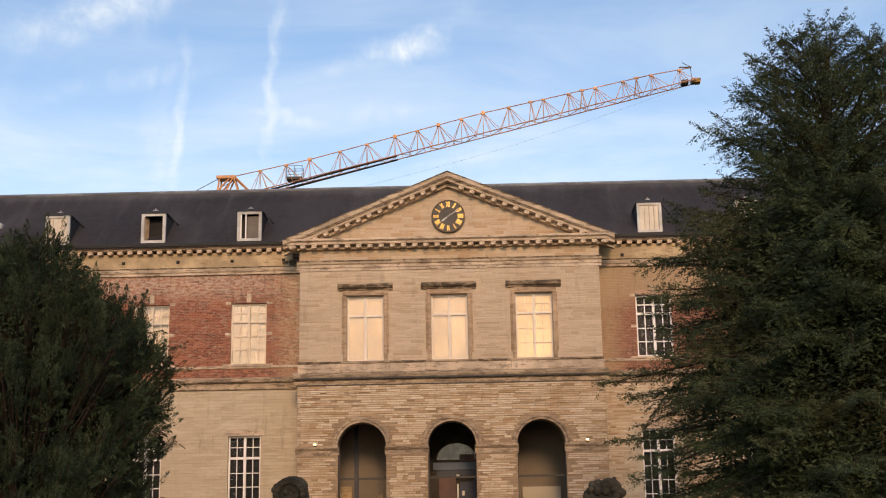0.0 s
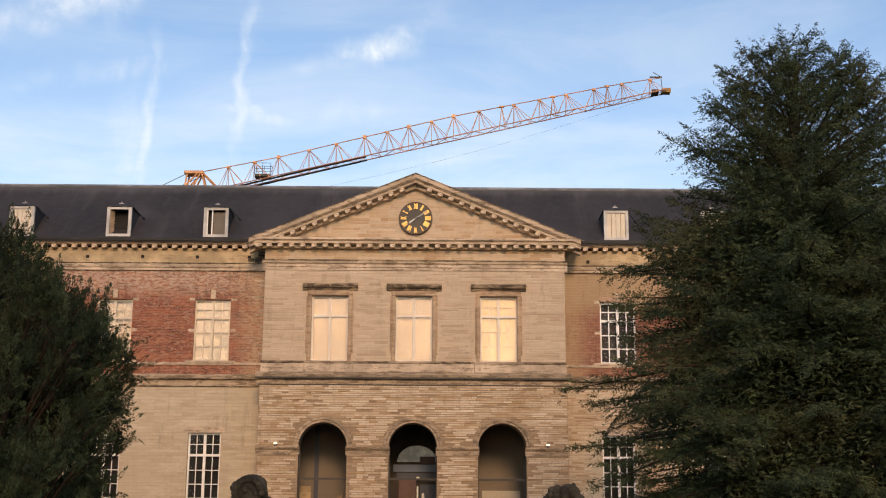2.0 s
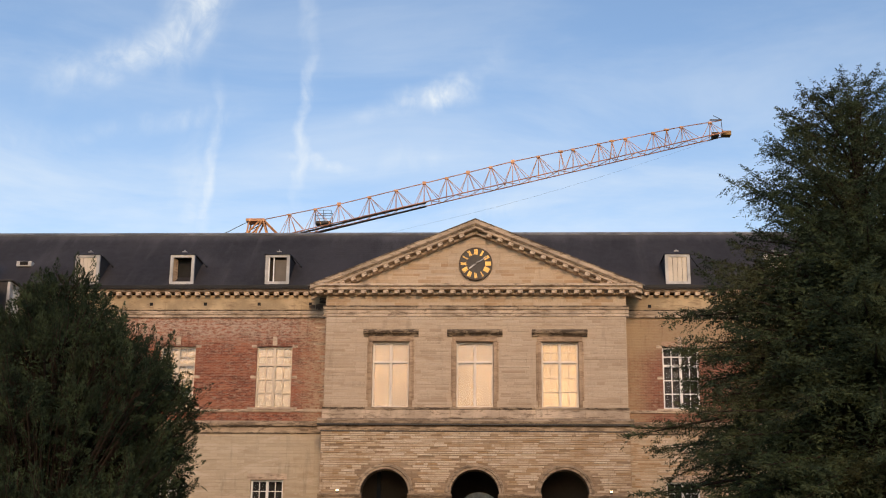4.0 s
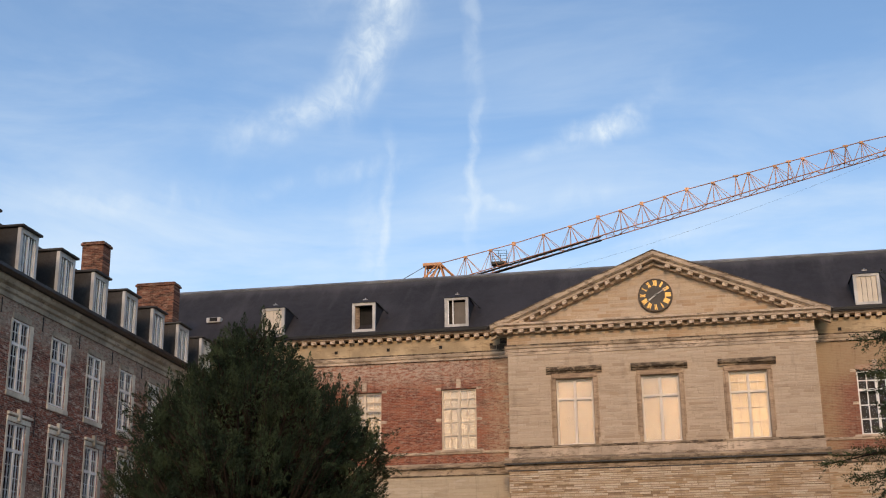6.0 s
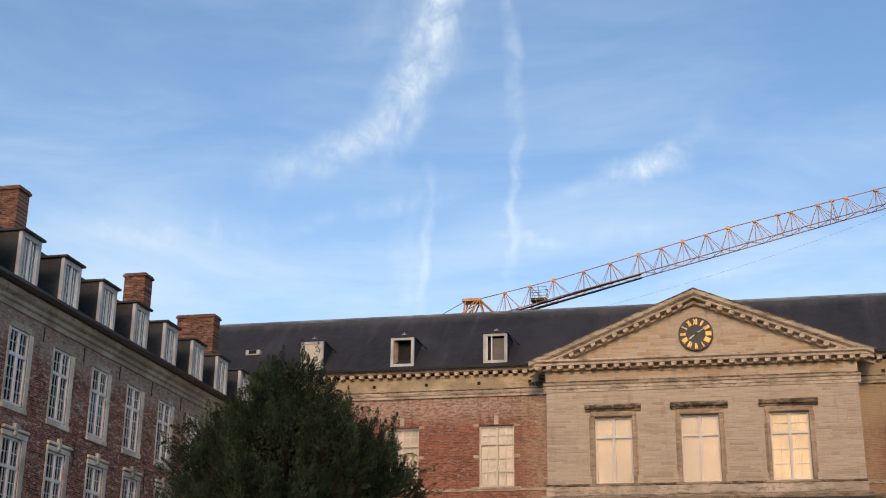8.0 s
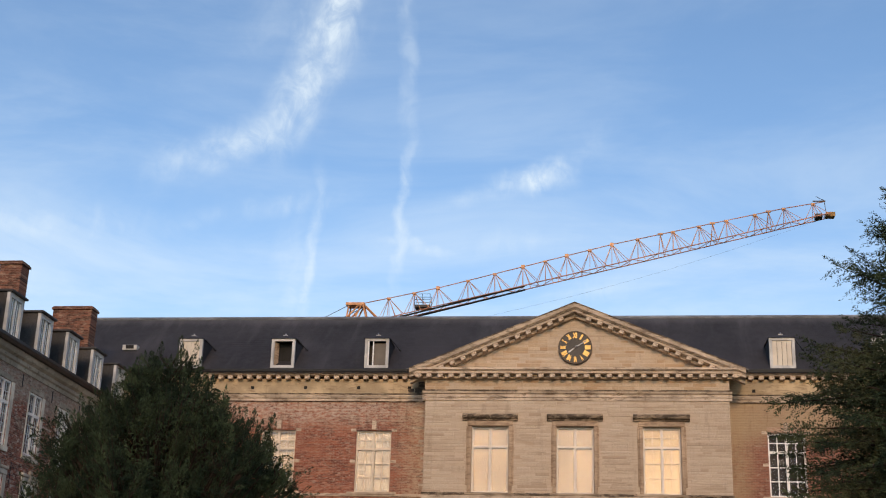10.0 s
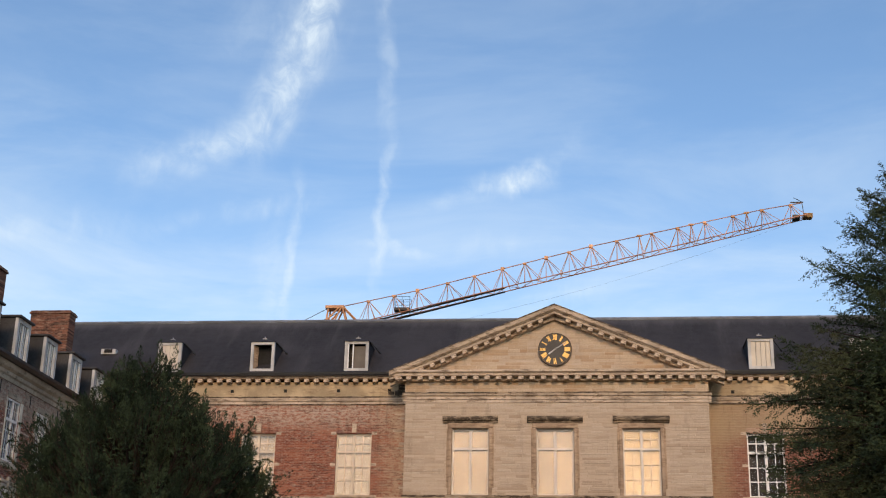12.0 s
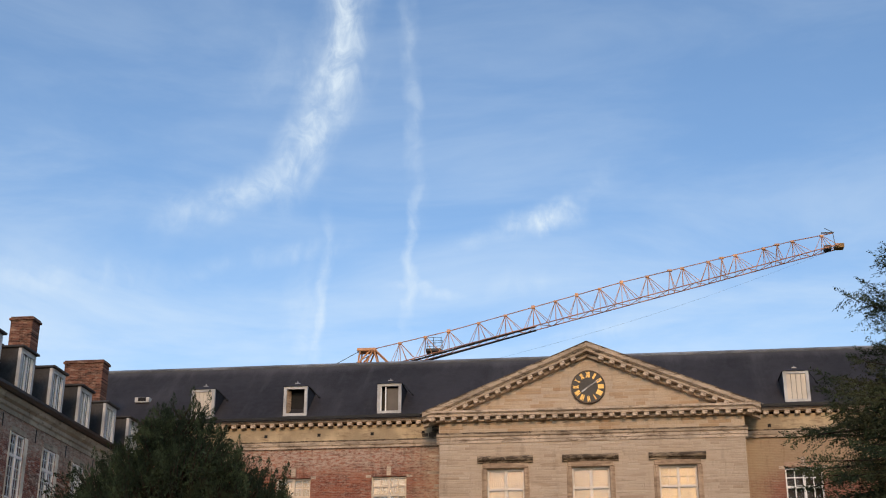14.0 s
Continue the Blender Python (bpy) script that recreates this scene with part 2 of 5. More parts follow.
M_BRICK = masonry("red_brick", "x", ((0.150, 0.043, 0.028), (0.34, 0.112, 0.066), (0.255, 0.080, 0.048)), (0.36, 0.24, 0.17), 0.22, 0.07, 0.008, BRICK_PATCH, 0.5, 0.016, 0.6, [(1, 12.4, 13.3, 1.6, (0.56, 0.44, 0.34), 0.85, 0.92), (0, -9.2, -7.6, 2.0, (0.50, 0.375, 0.26), 0.9, 0.75)])
M_BRICK_E = masonry("plaster_smeared_brick", "x", ((0.21, 0.085, 0.055), (0.33, 0.14, 0.09), (0.27, 0.115, 0.075)), (0.36, 0.26, 0.19), 0.22, 0.07, 0.008, [((0.44, 0.34, 0.25), 4.5, 0.53, 0.64, 0.6), ((0.12, 0.055, 0.04), 3.0, 0.55, 0.68, 0.5)], 0.45, 0.014, 0.5, [(1, 11.7, 12.7, 1.5, (0.42, 0.31, 0.19), 0.92, 0.25), (0, 6.9, 5.9, 1.2, (0.42, 0.31, 0.19), 0.8, 0.4)])
M_BRICK_Y = masonry("wing_brick", "y", ((0.10, 0.032, 0.024), (0.30, 0.096, 0.060), (0.23, 0.078, 0.052)), (0.36, 0.28, 0.22), 0.22, 0.07, 0.007, [((0.34, 0.28, 0.22), 0.5, 0.54, 0.64, 0.5), ((0.60, 0.51, 0.43), 4.0, 0.54, 0.61, 0.8), ((0.62, 0.54, 0.46), 10.0, 0.545, 0.61, 0.8), ((0.035, 0.016, 0.013), 2.6, 0.50, 0.62, 0.75)], 0.6, 0.018, 0.6, [(1, 11.0, 11.9, 2.2, (0.42, 0.355, 0.28), 0.88, 0.7)])
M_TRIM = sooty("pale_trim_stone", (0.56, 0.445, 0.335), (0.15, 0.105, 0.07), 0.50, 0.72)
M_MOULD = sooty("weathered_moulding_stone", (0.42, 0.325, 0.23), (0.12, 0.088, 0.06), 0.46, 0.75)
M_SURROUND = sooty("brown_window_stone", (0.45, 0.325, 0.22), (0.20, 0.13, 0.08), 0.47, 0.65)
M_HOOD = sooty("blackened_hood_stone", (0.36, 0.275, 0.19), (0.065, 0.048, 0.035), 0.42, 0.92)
M_FRIEZE = sooty("ochre_frieze_plaster", (0.49, 0.375, 0.235), (0.24, 0.165, 0.10), 0.51, 0.6)
M_BLUESTONE = plain("pale_bluestone", (0.47, 0.43, 0.36), 0.8, 0, 0.2, 2.0, 0.005, 0.3)
M_LEAD = plain("weathered_lead", (0.13, 0.13, 0.135), 0.55, 0.3, 0.2, 2.0)
M_ZINC = plain("dull_zinc", (0.30, 0.31, 0.33), 0.5, 0.6, 0.2, 2.0)
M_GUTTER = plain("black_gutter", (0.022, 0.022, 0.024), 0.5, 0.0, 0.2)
M_WHITE = plain("white_window_paint", (0.80, 0.79, 0.76), 0.45, 0, 0.05, 3.0, 0.002)
M_CREAM = plain("cream_window_paint", (0.62, 0.54, 0.43), 0.5, 0, 0.08, 3.0, 0.002)
M_DORMER = plain("grey_dormer_paint", (0.54, 0.525, 0.50), 0.6, 0, 0.15, 3.0, 0.003)
# near-black and dim colours stand in for shade in rooms and hollows
M_DARK = plain("dark_hollow_shade", (0.02, 0.019, 0.018), 0.9)
M_DIM = plain("dim_indoor_shade", (0.06, 0.052, 0.044), 0.9)
M_BLIND = plain("pale_curtain", (0.42, 0.335, 0.23), 0.85, 0, 0.08, 1.5)
M_BLIND3 = plain("off_white_curtain", (0.42, 0.365, 0.285), 0.85, 0, 0.06, 1.5)
M_BLIND2 = plain("beige_roller_blind", (0.40, 0.33, 0.24), 0.85, 0, 0.06, 1.5)
M_BLIND4 = plain("sunset_tinted_curtain", (0.53, 0.415, 0.245), 0.85, 0, 0.08, 1.5)
M_PALEBAR = plain("pale_grey_window_paint", (0.70, 0.64, 0.56), 0.5, 0, 0.06, 3.0, 0.002)
M_GLASS = glass_pane("clear_window_glass", (0.92, 0.94, 0.95))
M_WINGGLASS = glass_pane("thin_old_glass", (0.80, 0.86, 0.95), 0.03, 1.16)
M_ORANGE = plain("orange_crane_paint", (0.74, 0.36, 0.17), 0.5, 0, 0.2, 0.8)
M_CHORD = plain("rusty_crane_steel", (0.56, 0.27, 0.18), 0.55, 0.05, 0.2, 0.8)
M_CABLE = plain("grey_cable", (0.20, 0.21, 0.23), 0.5, 0.3, 0.1)
M_BLACK = plain("black_dial_paint", (0.016, 0.014, 0.013), 0.45, 0, 0.1)
M_GOLD = plain("gilt", (0.86, 0.53, 0.14), 0.45, 0.2, 0.08)
M_STATUE = plain("mossy_dark_stone", (0.085, 0.075, 0.055), 0.9, 0, 0.35, 4.0, 0.02, 0.2)
M_PIER = plain("grey_pier_stone", (0.28, 0.25, 0.20), 0.88, 0, 0.25, 2.0, 0.008, 0.25)
M_GROUND = plain("gravel_and_worn_lawn", (0.115, 0.11, 0.075), 0.95, 0, 0.3, 0.8, 0.02, 0.2)
M_CHIMNEY = masonry("chimney_brick", "x", ((0.085, 0.034, 0.023), (0.26, 0.108, 0.066), (0.17, 0.07, 0.045)), (0.26, 0.18, 0.13), 0.22, 0.07, 0.008, [((0.40, 0.28, 0.20), 5.0, 0.52, 0.61, 0.65), ((0.035, 0.020, 0.016), 2.0, 0.48, 0.60, 0.75)], 0.6, 0.016, 0.6)
M_BARK = plain("yew_bark", (0.05, 0.036, 0.028), 0.95, 0, 0.3, 4.0, 0.02, 0.2)
M_YEW = foliage("yew_needles", (0.009, 0.016, 0.010), (0.028, 0.045, 0.026), (0.068, 0.094, 0.050), (0.046, 0.058, 0.030))
M_FIR = foliage("conifer_needles", (0.016, 0.026, 0.016), (0.042, 0.062, 0.033), (0.075, 0.098, 0.046), (0.086, 0.080, 0.038))


def slate():
    m, t = material("dark_slate")
    uv = wall_uv(t, "x")
    br = add(t, "ShaderNodeTexBrick", {"Vector": uv, "Color1": (1, 1, 1, 1), "Color2": (0, 0, 0, 1), "Mortar": (0.3, 0.3, 0.3, 1), "Scale": 1.0, "Mortar Size": 0.006, "Brick Width": 0.24, "Row Height": 0.14})
    p = place(t)
    drift = tex(t, p, 0.35, 6.0, 0.6, (1, 1, 0.5))
    run = tex(t, p, 0.9, 6.0, 0.65, (1.5, 0.22, 0.22))
    c = mix_col(t, ramp(t, drift, 0.35, 0.7), (0.030, 0.028, 0.030), (0.050, 0.046, 0.049))
    c = mix_col(t, math_n(t, "MULTIPLY", br.outputs["Color"], 0.22), c, (0.065, 0.062, 0.068))
    c = mix_col(t, ramp(t, run, 0.48, 0.72, 0.0, 0.28), c, (0.12, 0.112, 0.112))
    worn = math_n(t, "ADD", add(t, "ShaderNodeSeparateXYZ", {0: p}).outputs[2], math_n(t, "MULTIPLY", run, 0.9))
    c = mix_col(t, ramp(t, worn, 18.5, 19.1, 0.0, 0.45), c, (0.14, 0.135, 0.14))
    h = math_n(t, "SUBTRACT", math_n(t, "MULTIPLY", tex(t, p, 9.0, 3.0), 0.5), br.outputs["Fac"])
    finish(t, c, 0.7, 0.0, h, 0.008, 0.2)
    return m


M_SLATE = slate()

# ---------------------------------------------------------------- mesh helpers


def part(name, bm, mat, parent=None, label=""):
    """Links a bmesh as one mesh object, under a thing or a part."""
    me = bpy.data.meshes.new(name)
    bm.to_mesh(me)
    bm.free()
    me.materials.append(mat)
    ob = new(name, me)
    if parent is not None:
        ob.parent = parent
    return tagged(ob, label)


def same_part(name, me, parent, at=(0, 0, 0), scale=(1, 1, 1), turn=0.0):
    """Another object on a mesh that is already there."""
    ob = new(name, me)
    ob.parent = parent
    ob.location, ob.scale = at, scale
    ob.rotation_euler = (0, 0, turn)
    return ob


def thing(name, label, category, at=(0, 0, 0), group="", kind=""):
    ob = new(name)
    ob.location = at
    return tagged(ob, label, category, group, kind)


def box(bm, x0, x1, y0, y1, z0, z1, bevel=0.0):
    vs = [bm.verts.new((x, y, z)) for x in (x0, x1) for y in (y0, y1) for z in (z0, z1)]
    fs = [bm.faces.new([vs[i] for i in q]) for q in ((0, 1, 3, 2), (4, 6, 7, 5), (0, 4, 5, 1), (2, 3, 7, 6), (0, 2, 6, 4), (1, 5, 7, 3))]
    if bevel:
        es = list({e for f in fs for e in f.edges})
        bmesh.ops.bevel(bm, geom=es, offset=bevel, segments=1, affect="EDGES")
    return bm


def boxes(*rows, bevel=0.0):
    bm = bmesh.new()
    for r in rows:
        box(bm, *r, bevel=bevel)
    return bm


def beam(bm, a, b, r, sides=6, r1=None):
    """A round bar from a to b."""
    a, b = Vector(a), Vector(b)
    d = (b - a)
    q = d.to_track_quat("Z", "Y")
    rings = []
    for p, rad in ((a, r), (b, r if r1 is None else r1)):
        rings.append([bm.verts.new(p + q @ Vector((rad * math.cos(k * math.tau / sides), rad * math.sin(k * math.tau / sides), 0))) for k in range(sides)])
    for k in range(sides):
        bm.faces.new((rings[0][k], rings[0][(k + 1) % sides], rings[1][(k + 1) % sides], rings[1][k]))
    bm.faces.new(rings[0][::-1])
    bm.faces.new(rings[1])


def run_profile(bm, prof, a, b, out):
    """A moulding: profile points (outwards, up) swept straight from a to b; out is the outward direction."""
    a, b, out = Vector(a), Vector(b), Vector(out)
    up = Vector((0, 0, 1))
    rows = [[bm.verts.new(p + out * o + up * h) for o, h in prof] for p in (a, b)]
    n = len(prof)
    for k in range(n):
        bm.faces.new((rows[0][k], rows[1][k], rows[1][(k + 1) % n], rows[0][(k + 1) % n]))
    bm.faces.new(rows[0][::-1])
    bm.faces.new(rows[1])
    bmesh.ops.recalc_face_normals(bm, faces=bm.faces[:])
    return bm


def wall_sheet(spans, holes, to_world, deep):
    """A wall with thickness: spans (u0, u1, z0, z1), rectangular holes through it. to_world(u, d, z): d goes inwards."""
    bm = bmesh.new()
    u0, u1, z0, z1 = spans
    us = sorted({u0, u1, *[h[0] for h in holes], *[h[1] for h in holes]})
    zs = sorted({z0, z1, *[h[2] for h in holes], *[h[3] for h in holes]})
    solid = {}
    for i in range(len(us) - 1):
        for j in range(len(zs) - 1):
            cu, cz = (us[i] + us[i + 1]) / 2, (zs[j] + zs[j + 1]) / 2
            solid[i, j] = not any(h[0] < cu < h[1] and h[2] < cz < h[3] for h in holes)
    cache = {}

    def v(i, j, d):
        if (i, j, d) not in cache:
            cache[i, j, d] = bm.verts.new(to_world(us[i], d, zs[j]))
        return cache[i, j, d]

    for (i, j), s in solid.items():
        if not s:
            continue
        bm.faces.new((v(i, j, 0), v(i + 1, j, 0), v(i + 1, j + 1, 0), v(i, j + 1, 0)))
        bm.faces.new((v(i, j, deep), v(i, j + 1, deep), v(i + 1, j + 1, deep), v(i + 1, j, deep)))
        for (di, dj, p, q) in ((-1, 0, (i, j), (i, j + 1)), (1, 0, (i + 1, j + 1), (i + 1, j)), (0, -1, (i + 1, j), (i, j)), (0, 1, (i, j + 1), (i + 1, j + 1))):
            if not solid.get((i + di, j + dj), False):
                bm.faces.new((v(*p, 0), v(*q, 0), v(*q, deep), v(*p, deep)))
    bmesh.ops.recalc_face_normals(bm, faces=bm.faces[:])
    return bm


def on_x(y):
    return lambda u, d, z: (u, y + d, z)


def on_y(x):
    return lambda u, d, z: (x - d, u, z)


# ---------------------------------------------------------------- ground
ground = part("ground", boxes((-1500, 1500, -1500, 1500, -0.3, 0.0)), M_GROUND)
tagged(ground, "worn lawn and gravel court around the building", "ground", kind="structure")

# ---------------------------------------------------------------- main building
PY, WY = 54.0, 55.6           # front of the middle bay, front of the wings
PX0, PX1 = -7.26, 5.5         # middle bay
MID = (PX0 + PX1) / 2
WIN_X = (-4.46, -0.90, 2.68)  # its windows and arches
ARCH_X = (-4.62, -0.89, 2.81)
SIDE_X = (-18.25, -13.97, -9.70, 7.96, 12.23, 16.50)
MX0, MX1 = -33.0, 22.0

house = thing("main_building", "long brick and pale stone college building with a pedimented middle bay", "building", (MID, PY, 0))


def hpart(name, bm, mat, label="", parent=None):
    """A part of the main building, built in world coordinates."""
    ob = part(name, bm, mat, parent or house, label)
    if parent is None:
        ob.matrix_parent_inverse = Matrix.Translation((-MID, -PY, 0))
    return ob


# walls of the wings: washed stone below, red brick above
low_holes = [(x - 0.70 - 0.09, x + 0.70 - 0.09, 2.75, 6.72) for x in SIDE_X]
up_holes = [(x - 0.78, x + 0.78, 9.81, 12.50) for x in SIDE_X]
for lo, hi, nm in ((MX0, PX0 + 0.3, "west"), (PX1 - 0.3, MX1, "east")):
    inside = lambda hs: [h for h in hs if lo < h[0] < hi]
    hpart("ground_floor_wall", wall_sheet((lo, hi, 0, 8.74), inside(low_holes), on_x(WY), 0.6), M_RENDER, "pale lime-washed stone ground floor wall")
    hpart("brick_wall", wall_sheet((lo, hi, 8.74, 13.83), inside(up_holes), on_x(WY), 0.55), M_BRICK if lo < 0 else M_BRICK_E, "weathered red brick upper wall" if lo < 0 else "brick upper wall smeared with old plaster")
    hpart("frieze", boxes((lo, hi, WY - 0.03, WY + 0.5, 14.06, 14.80)), M_FRIEZE, "ochre plastered frieze with small holes")
    bm = bmesh.new()
    run_profile(bm, [(0, 8.72), (0.06, 8.72), (0.06, 8.80), (0.04, 8.84), (0.04, 8.98), (0.15, 9.04), (0.17, 9.12), (0.08, 9.22), (0, 9.24)], (lo, WY, 0), (hi, WY, 0), (0, -1, 0))
    hpart("string_course", bm, M_MOULD)
    # dark strips paint the shadow lines of the string course
    hpart("shade_line_fillet", boxes((lo, hi, WY - 0.165, WY, 9.00, 9.045), (lo, hi, WY - 0.068, WY, 8.69, 8.722)), M_HOOD, "sooty strip coloured as a moulding shadow line")
    hpart("sill_band", boxes((lo, hi, WY - 0.05, WY + 0.02, 9.62, 9.74), bevel=0.012), M_TRIM)
    bm = bmesh.new()
    run_profile(bm, [(0, 13.80), (0.05, 13.80), (0.06, 13.90), (0.10, 13.92), (0.14, 14.02), (0.14, 14.07), (0, 14.08)], (lo, WY, 0), (hi, WY, 0), (0, -1, 0))
    hpart("architrave", bm, M_TRIM)
    # strips above and below put the architrave's shadow lines into colour
    hpart("shade_line_fillet", boxes((lo, hi, WY - 0.17, WY + 0.02, 14.083, 14.12), (lo, hi, WY - 0.075, WY + 0.0, 13.775, 13.797)), M_HOOD, "sooty strip coloured as a moulding shadow line")
    bm = bmesh.new()
    run_profile(bm, [(0, 14.88), (0.30, 14.90), (0.36, 14.97), (0.42, 15.00), (0.42, 15.03), (0, 15.03)], (lo, WY, 0), (hi, WY, 0), (0, -1, 0))
    hpart("cornice", bm, M_TRIM)
    bm = bmesh.new()
    run_profile(bm, [(0.0, 15.03), (0.50, 15.03), (0.52, 15.14), (0.46, 15.14), (0.44, 15.08), (0.0, 15.08)], (lo, WY, 0), (hi, WY, 0), (0, -1, 0))
    hpart("gutter", bm, M_GUTTER)

# modillions under the eaves
mod = bmesh.new()
box(mod, -0.11, 0.11, -0.30, 0.0, 0.0, 0.15, bevel=0.015)
mod_me = bpy.data.meshes.new("modillion")
mod.to_mesh(mod_me), mod.free()
mod_me.materials.append(M_TRIM)


def modillion(x, y, z, turn=None):
    ob = new("modillion", mod_me)
    ob.parent, ob.matrix_parent_inverse = house, Matrix.Translation((-MID, -PY, 0))
    ob.location = (x, y, z)
    if turn is not None:
        ob.rotation_euler = (0, turn, 0)


x = MX0 + 12.3
while x < MX1 - 2:
    if not (PX0 - 0.9 < x < PX1 + 0.9):
        modillion(x, WY, 14.74)
    x += 0.44

# putlog holes in the friezes: flat dark plates coloured as their shade
hole_bm = bmesh.new()
box(hole_bm, -0.07, 0.07, -0.006, 0.02, -0.07, 0.07)
hole_me = bpy.data.meshes.new("putlog_hole_shade")
hole_bm.to_mesh(hole_me), hole_bm.free()
hole_me.materials.append(M_DARK)
for hx, hy, hz in [(-15.3, WY - 0.03, 14.39), (-12.88, WY - 0.03, 14.40), (-10.48, WY - 0.03, 14.40), (-8.2, WY - 0.03, 14.4), (6.7, WY - 0.03, 14.3), (10.4, WY - 0.03, 14.4), (-3.6, PY, 14.2), (5.0, PY, 14.18)]:
    ob = new("putlog_hole_shade", hole_me)
    ob.parent, ob.matrix_parent_inverse, ob.location = house, Matrix.Translation((-MID, -PY, 0)), (hx, hy, hz)


def window(x, z0, z1, w, y, to, cols, rows_top, rows_low, split, frame_mat, backing, name="window", owner=None, back_label="", open_low=False, blind=None, bar=0.045, glass=None):
    """A cross window set in a reveal: outer frame with post and transom, glazing bars, panes, and what hangs behind the glass.
    to(u, d, z) gives world places from along-wall, inward and up."""
    h = w / 2
    glass = glass or M_GLASS
    bm = bmesh.new()

    def b(u0, u1, d0, d1, a, c):
        p, q = to(u0, d0, a), to(u1, d1, c)
        box(bm, min(p[0], q[0]), max(p[0], q[0]), min(p[1], q[1]), max(p[1], q[1]), min(p[2], q[2]), max(p[2], q[2]))

    zt = z0 + (z1 - z0) * split
    f = 0.07
    b(x - h, x - h + f, y, y + 0.09, z0, z1)
    b(x + h - f, x + h, y, y + 0.09, z0, z1)
    b(x - h + f, x + h - f, y, y + 0.09, z0, z0 + f)
    b(x - h + f, x + h - f, y, y + 0.09, z1 - f, z1)
    b(x - 0.055, x + 0.055, y - 0.012, y + 0.09, z0 + f, z1 - f)
    b(x - h + f, x - 0.055, y - 0.006, y + 0.09, zt - 0.05, zt + 0.05)
    b(x + 0.055, x + h - f, y - 0.006, y + 0.09, zt - 0.05, zt + 0.05)
    win = part(name, bm, frame_mat, owner)
    bars = bmesh.new()
    bm = bars
    r = bar / 2
    for s0, s1 in ((x - h + f, x - 0.055), (x + 0.055, x + h - f)):
        for k in range(1, cols):
            u = s0 + (s1 - s0) * k / cols
            b(u - r, u + r, y + 0.02, y + 0.06, z0 + f, zt - 0.05)
            b(u - r, u + r, y + 0.02, y + 0.06, zt + 0.05, z1 - f)
        for a, c, n in ((z0 + f, zt - 0.05, rows_low), (zt + 0.05, z1 - f, rows_top)):
            for k in range(1, n):
                zz = a + (c - a) * k / n
                b(s0, s1, y + 0.025, y + 0.055, zz - r, zz + r)
    if len(bars.verts):
        part("glazing_grid", bars, frame_mat, win)
    else:
        bars.free()
    for s0, s1 in ((x - h + f, x - 0.055), (x + 0.055, x + h - f)):
        for a, c in ((z0 + f, zt - 0.05), (zt + 0.05, z1 - f)):
            bm = bmesh.new()
            b(s0, s1, y + 0.036, y + 0.044, a, c)
            pane = part("pane", bm, glass, win)
            pane.visible_shadow = False
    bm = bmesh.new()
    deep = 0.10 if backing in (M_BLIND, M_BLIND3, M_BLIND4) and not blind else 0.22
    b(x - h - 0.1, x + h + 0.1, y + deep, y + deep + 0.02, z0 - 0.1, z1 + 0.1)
    # without a curtain, a sheet coloured as the unlit room
    part("curtain" if backing in (M_BLIND, M_BLIND2, M_BLIND3, M_BLIND4) else "room_shade_sheet", bm, backing, win, back_label)
    if blind:
        u0, u1, a, c, mat = blind
        bm = bmesh.new()
        b(u0, u1, y + 0.10, y + 0.115, a, c)
        part("blind", bm, mat, win, "beige roller blind")
    return win


def shift(ob):
    ob.matrix_parent_inverse = Matrix.Translation((-MID, -PY, 0))
    return ob


# upper windows in brick, with keystones, end blocks and sills
for k, x in enumerate(SIDE_X):
    dark = k >= 3
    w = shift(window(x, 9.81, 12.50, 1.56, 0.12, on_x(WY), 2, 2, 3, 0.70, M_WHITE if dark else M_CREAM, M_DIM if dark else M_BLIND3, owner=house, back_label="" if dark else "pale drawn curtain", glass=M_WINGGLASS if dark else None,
                     blind=(x + 0.05, x + 0.74, 10.7, 11.4, M_BLIND2) if k == 1 else None))
    part("keystone", boxes((x - 0.10, x + 0.10, WY - 0.05, WY + 0.05, 12.53, 12.93), bevel=0.012), M_TRIM, w)
    part("flat_arch", boxes((x - 0.80, x + 0.80, WY - 0.012, WY + 0.03, 12.50, 12.74)), M_BRICK, w)
    part("window_sill", boxes((x - 1.08, x + 1.08, WY - 0.09, WY + 0.14, 9.70, 9.81), bevel=0.012), M_TRIM, w)
    for s in (-1, 1):
        for zz in (12.44, 11.08):
            part("end_block", boxes((x + s * 0.90 - 0.12, x + s * 0.90 + 0.12, WY - 0.012, WY + 0.05, zz, zz + 0.13), bevel=0.01), M_TRIM, w)
# pale toothing stones where the brick meets the bay
rt = random.Random(4)
for z in [9.9 + 0.19 * k for k in range(20)]:
    if rt.random() < 0.5:
        hpart("toothing_stone", boxes((PX0 - rt.uniform(0.15, 0.8), PX0 - 0.01, WY - rt.uniform(0.004, 0.010), WY + 0.03, z, z + rt.uniform(0.06, 0.12))), M_TRIM)
# ground floor windows
for x in SIDE_X:
    x = x - 0.09
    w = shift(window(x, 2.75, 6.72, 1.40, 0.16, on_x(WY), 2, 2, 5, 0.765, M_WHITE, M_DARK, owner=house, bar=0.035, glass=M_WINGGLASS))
    part("lintel", boxes((x - 0.85, x + 0.85, WY - 0.010, WY + 0.03, 6.72, 6.98)), M_TRIM, w)
    part("window_sill", boxes((x - 0.85, x + 0.85, WY - 0.09, WY + 0.16, 2.62, 2.75), bevel=0.012), M_BLUESTONE, w)

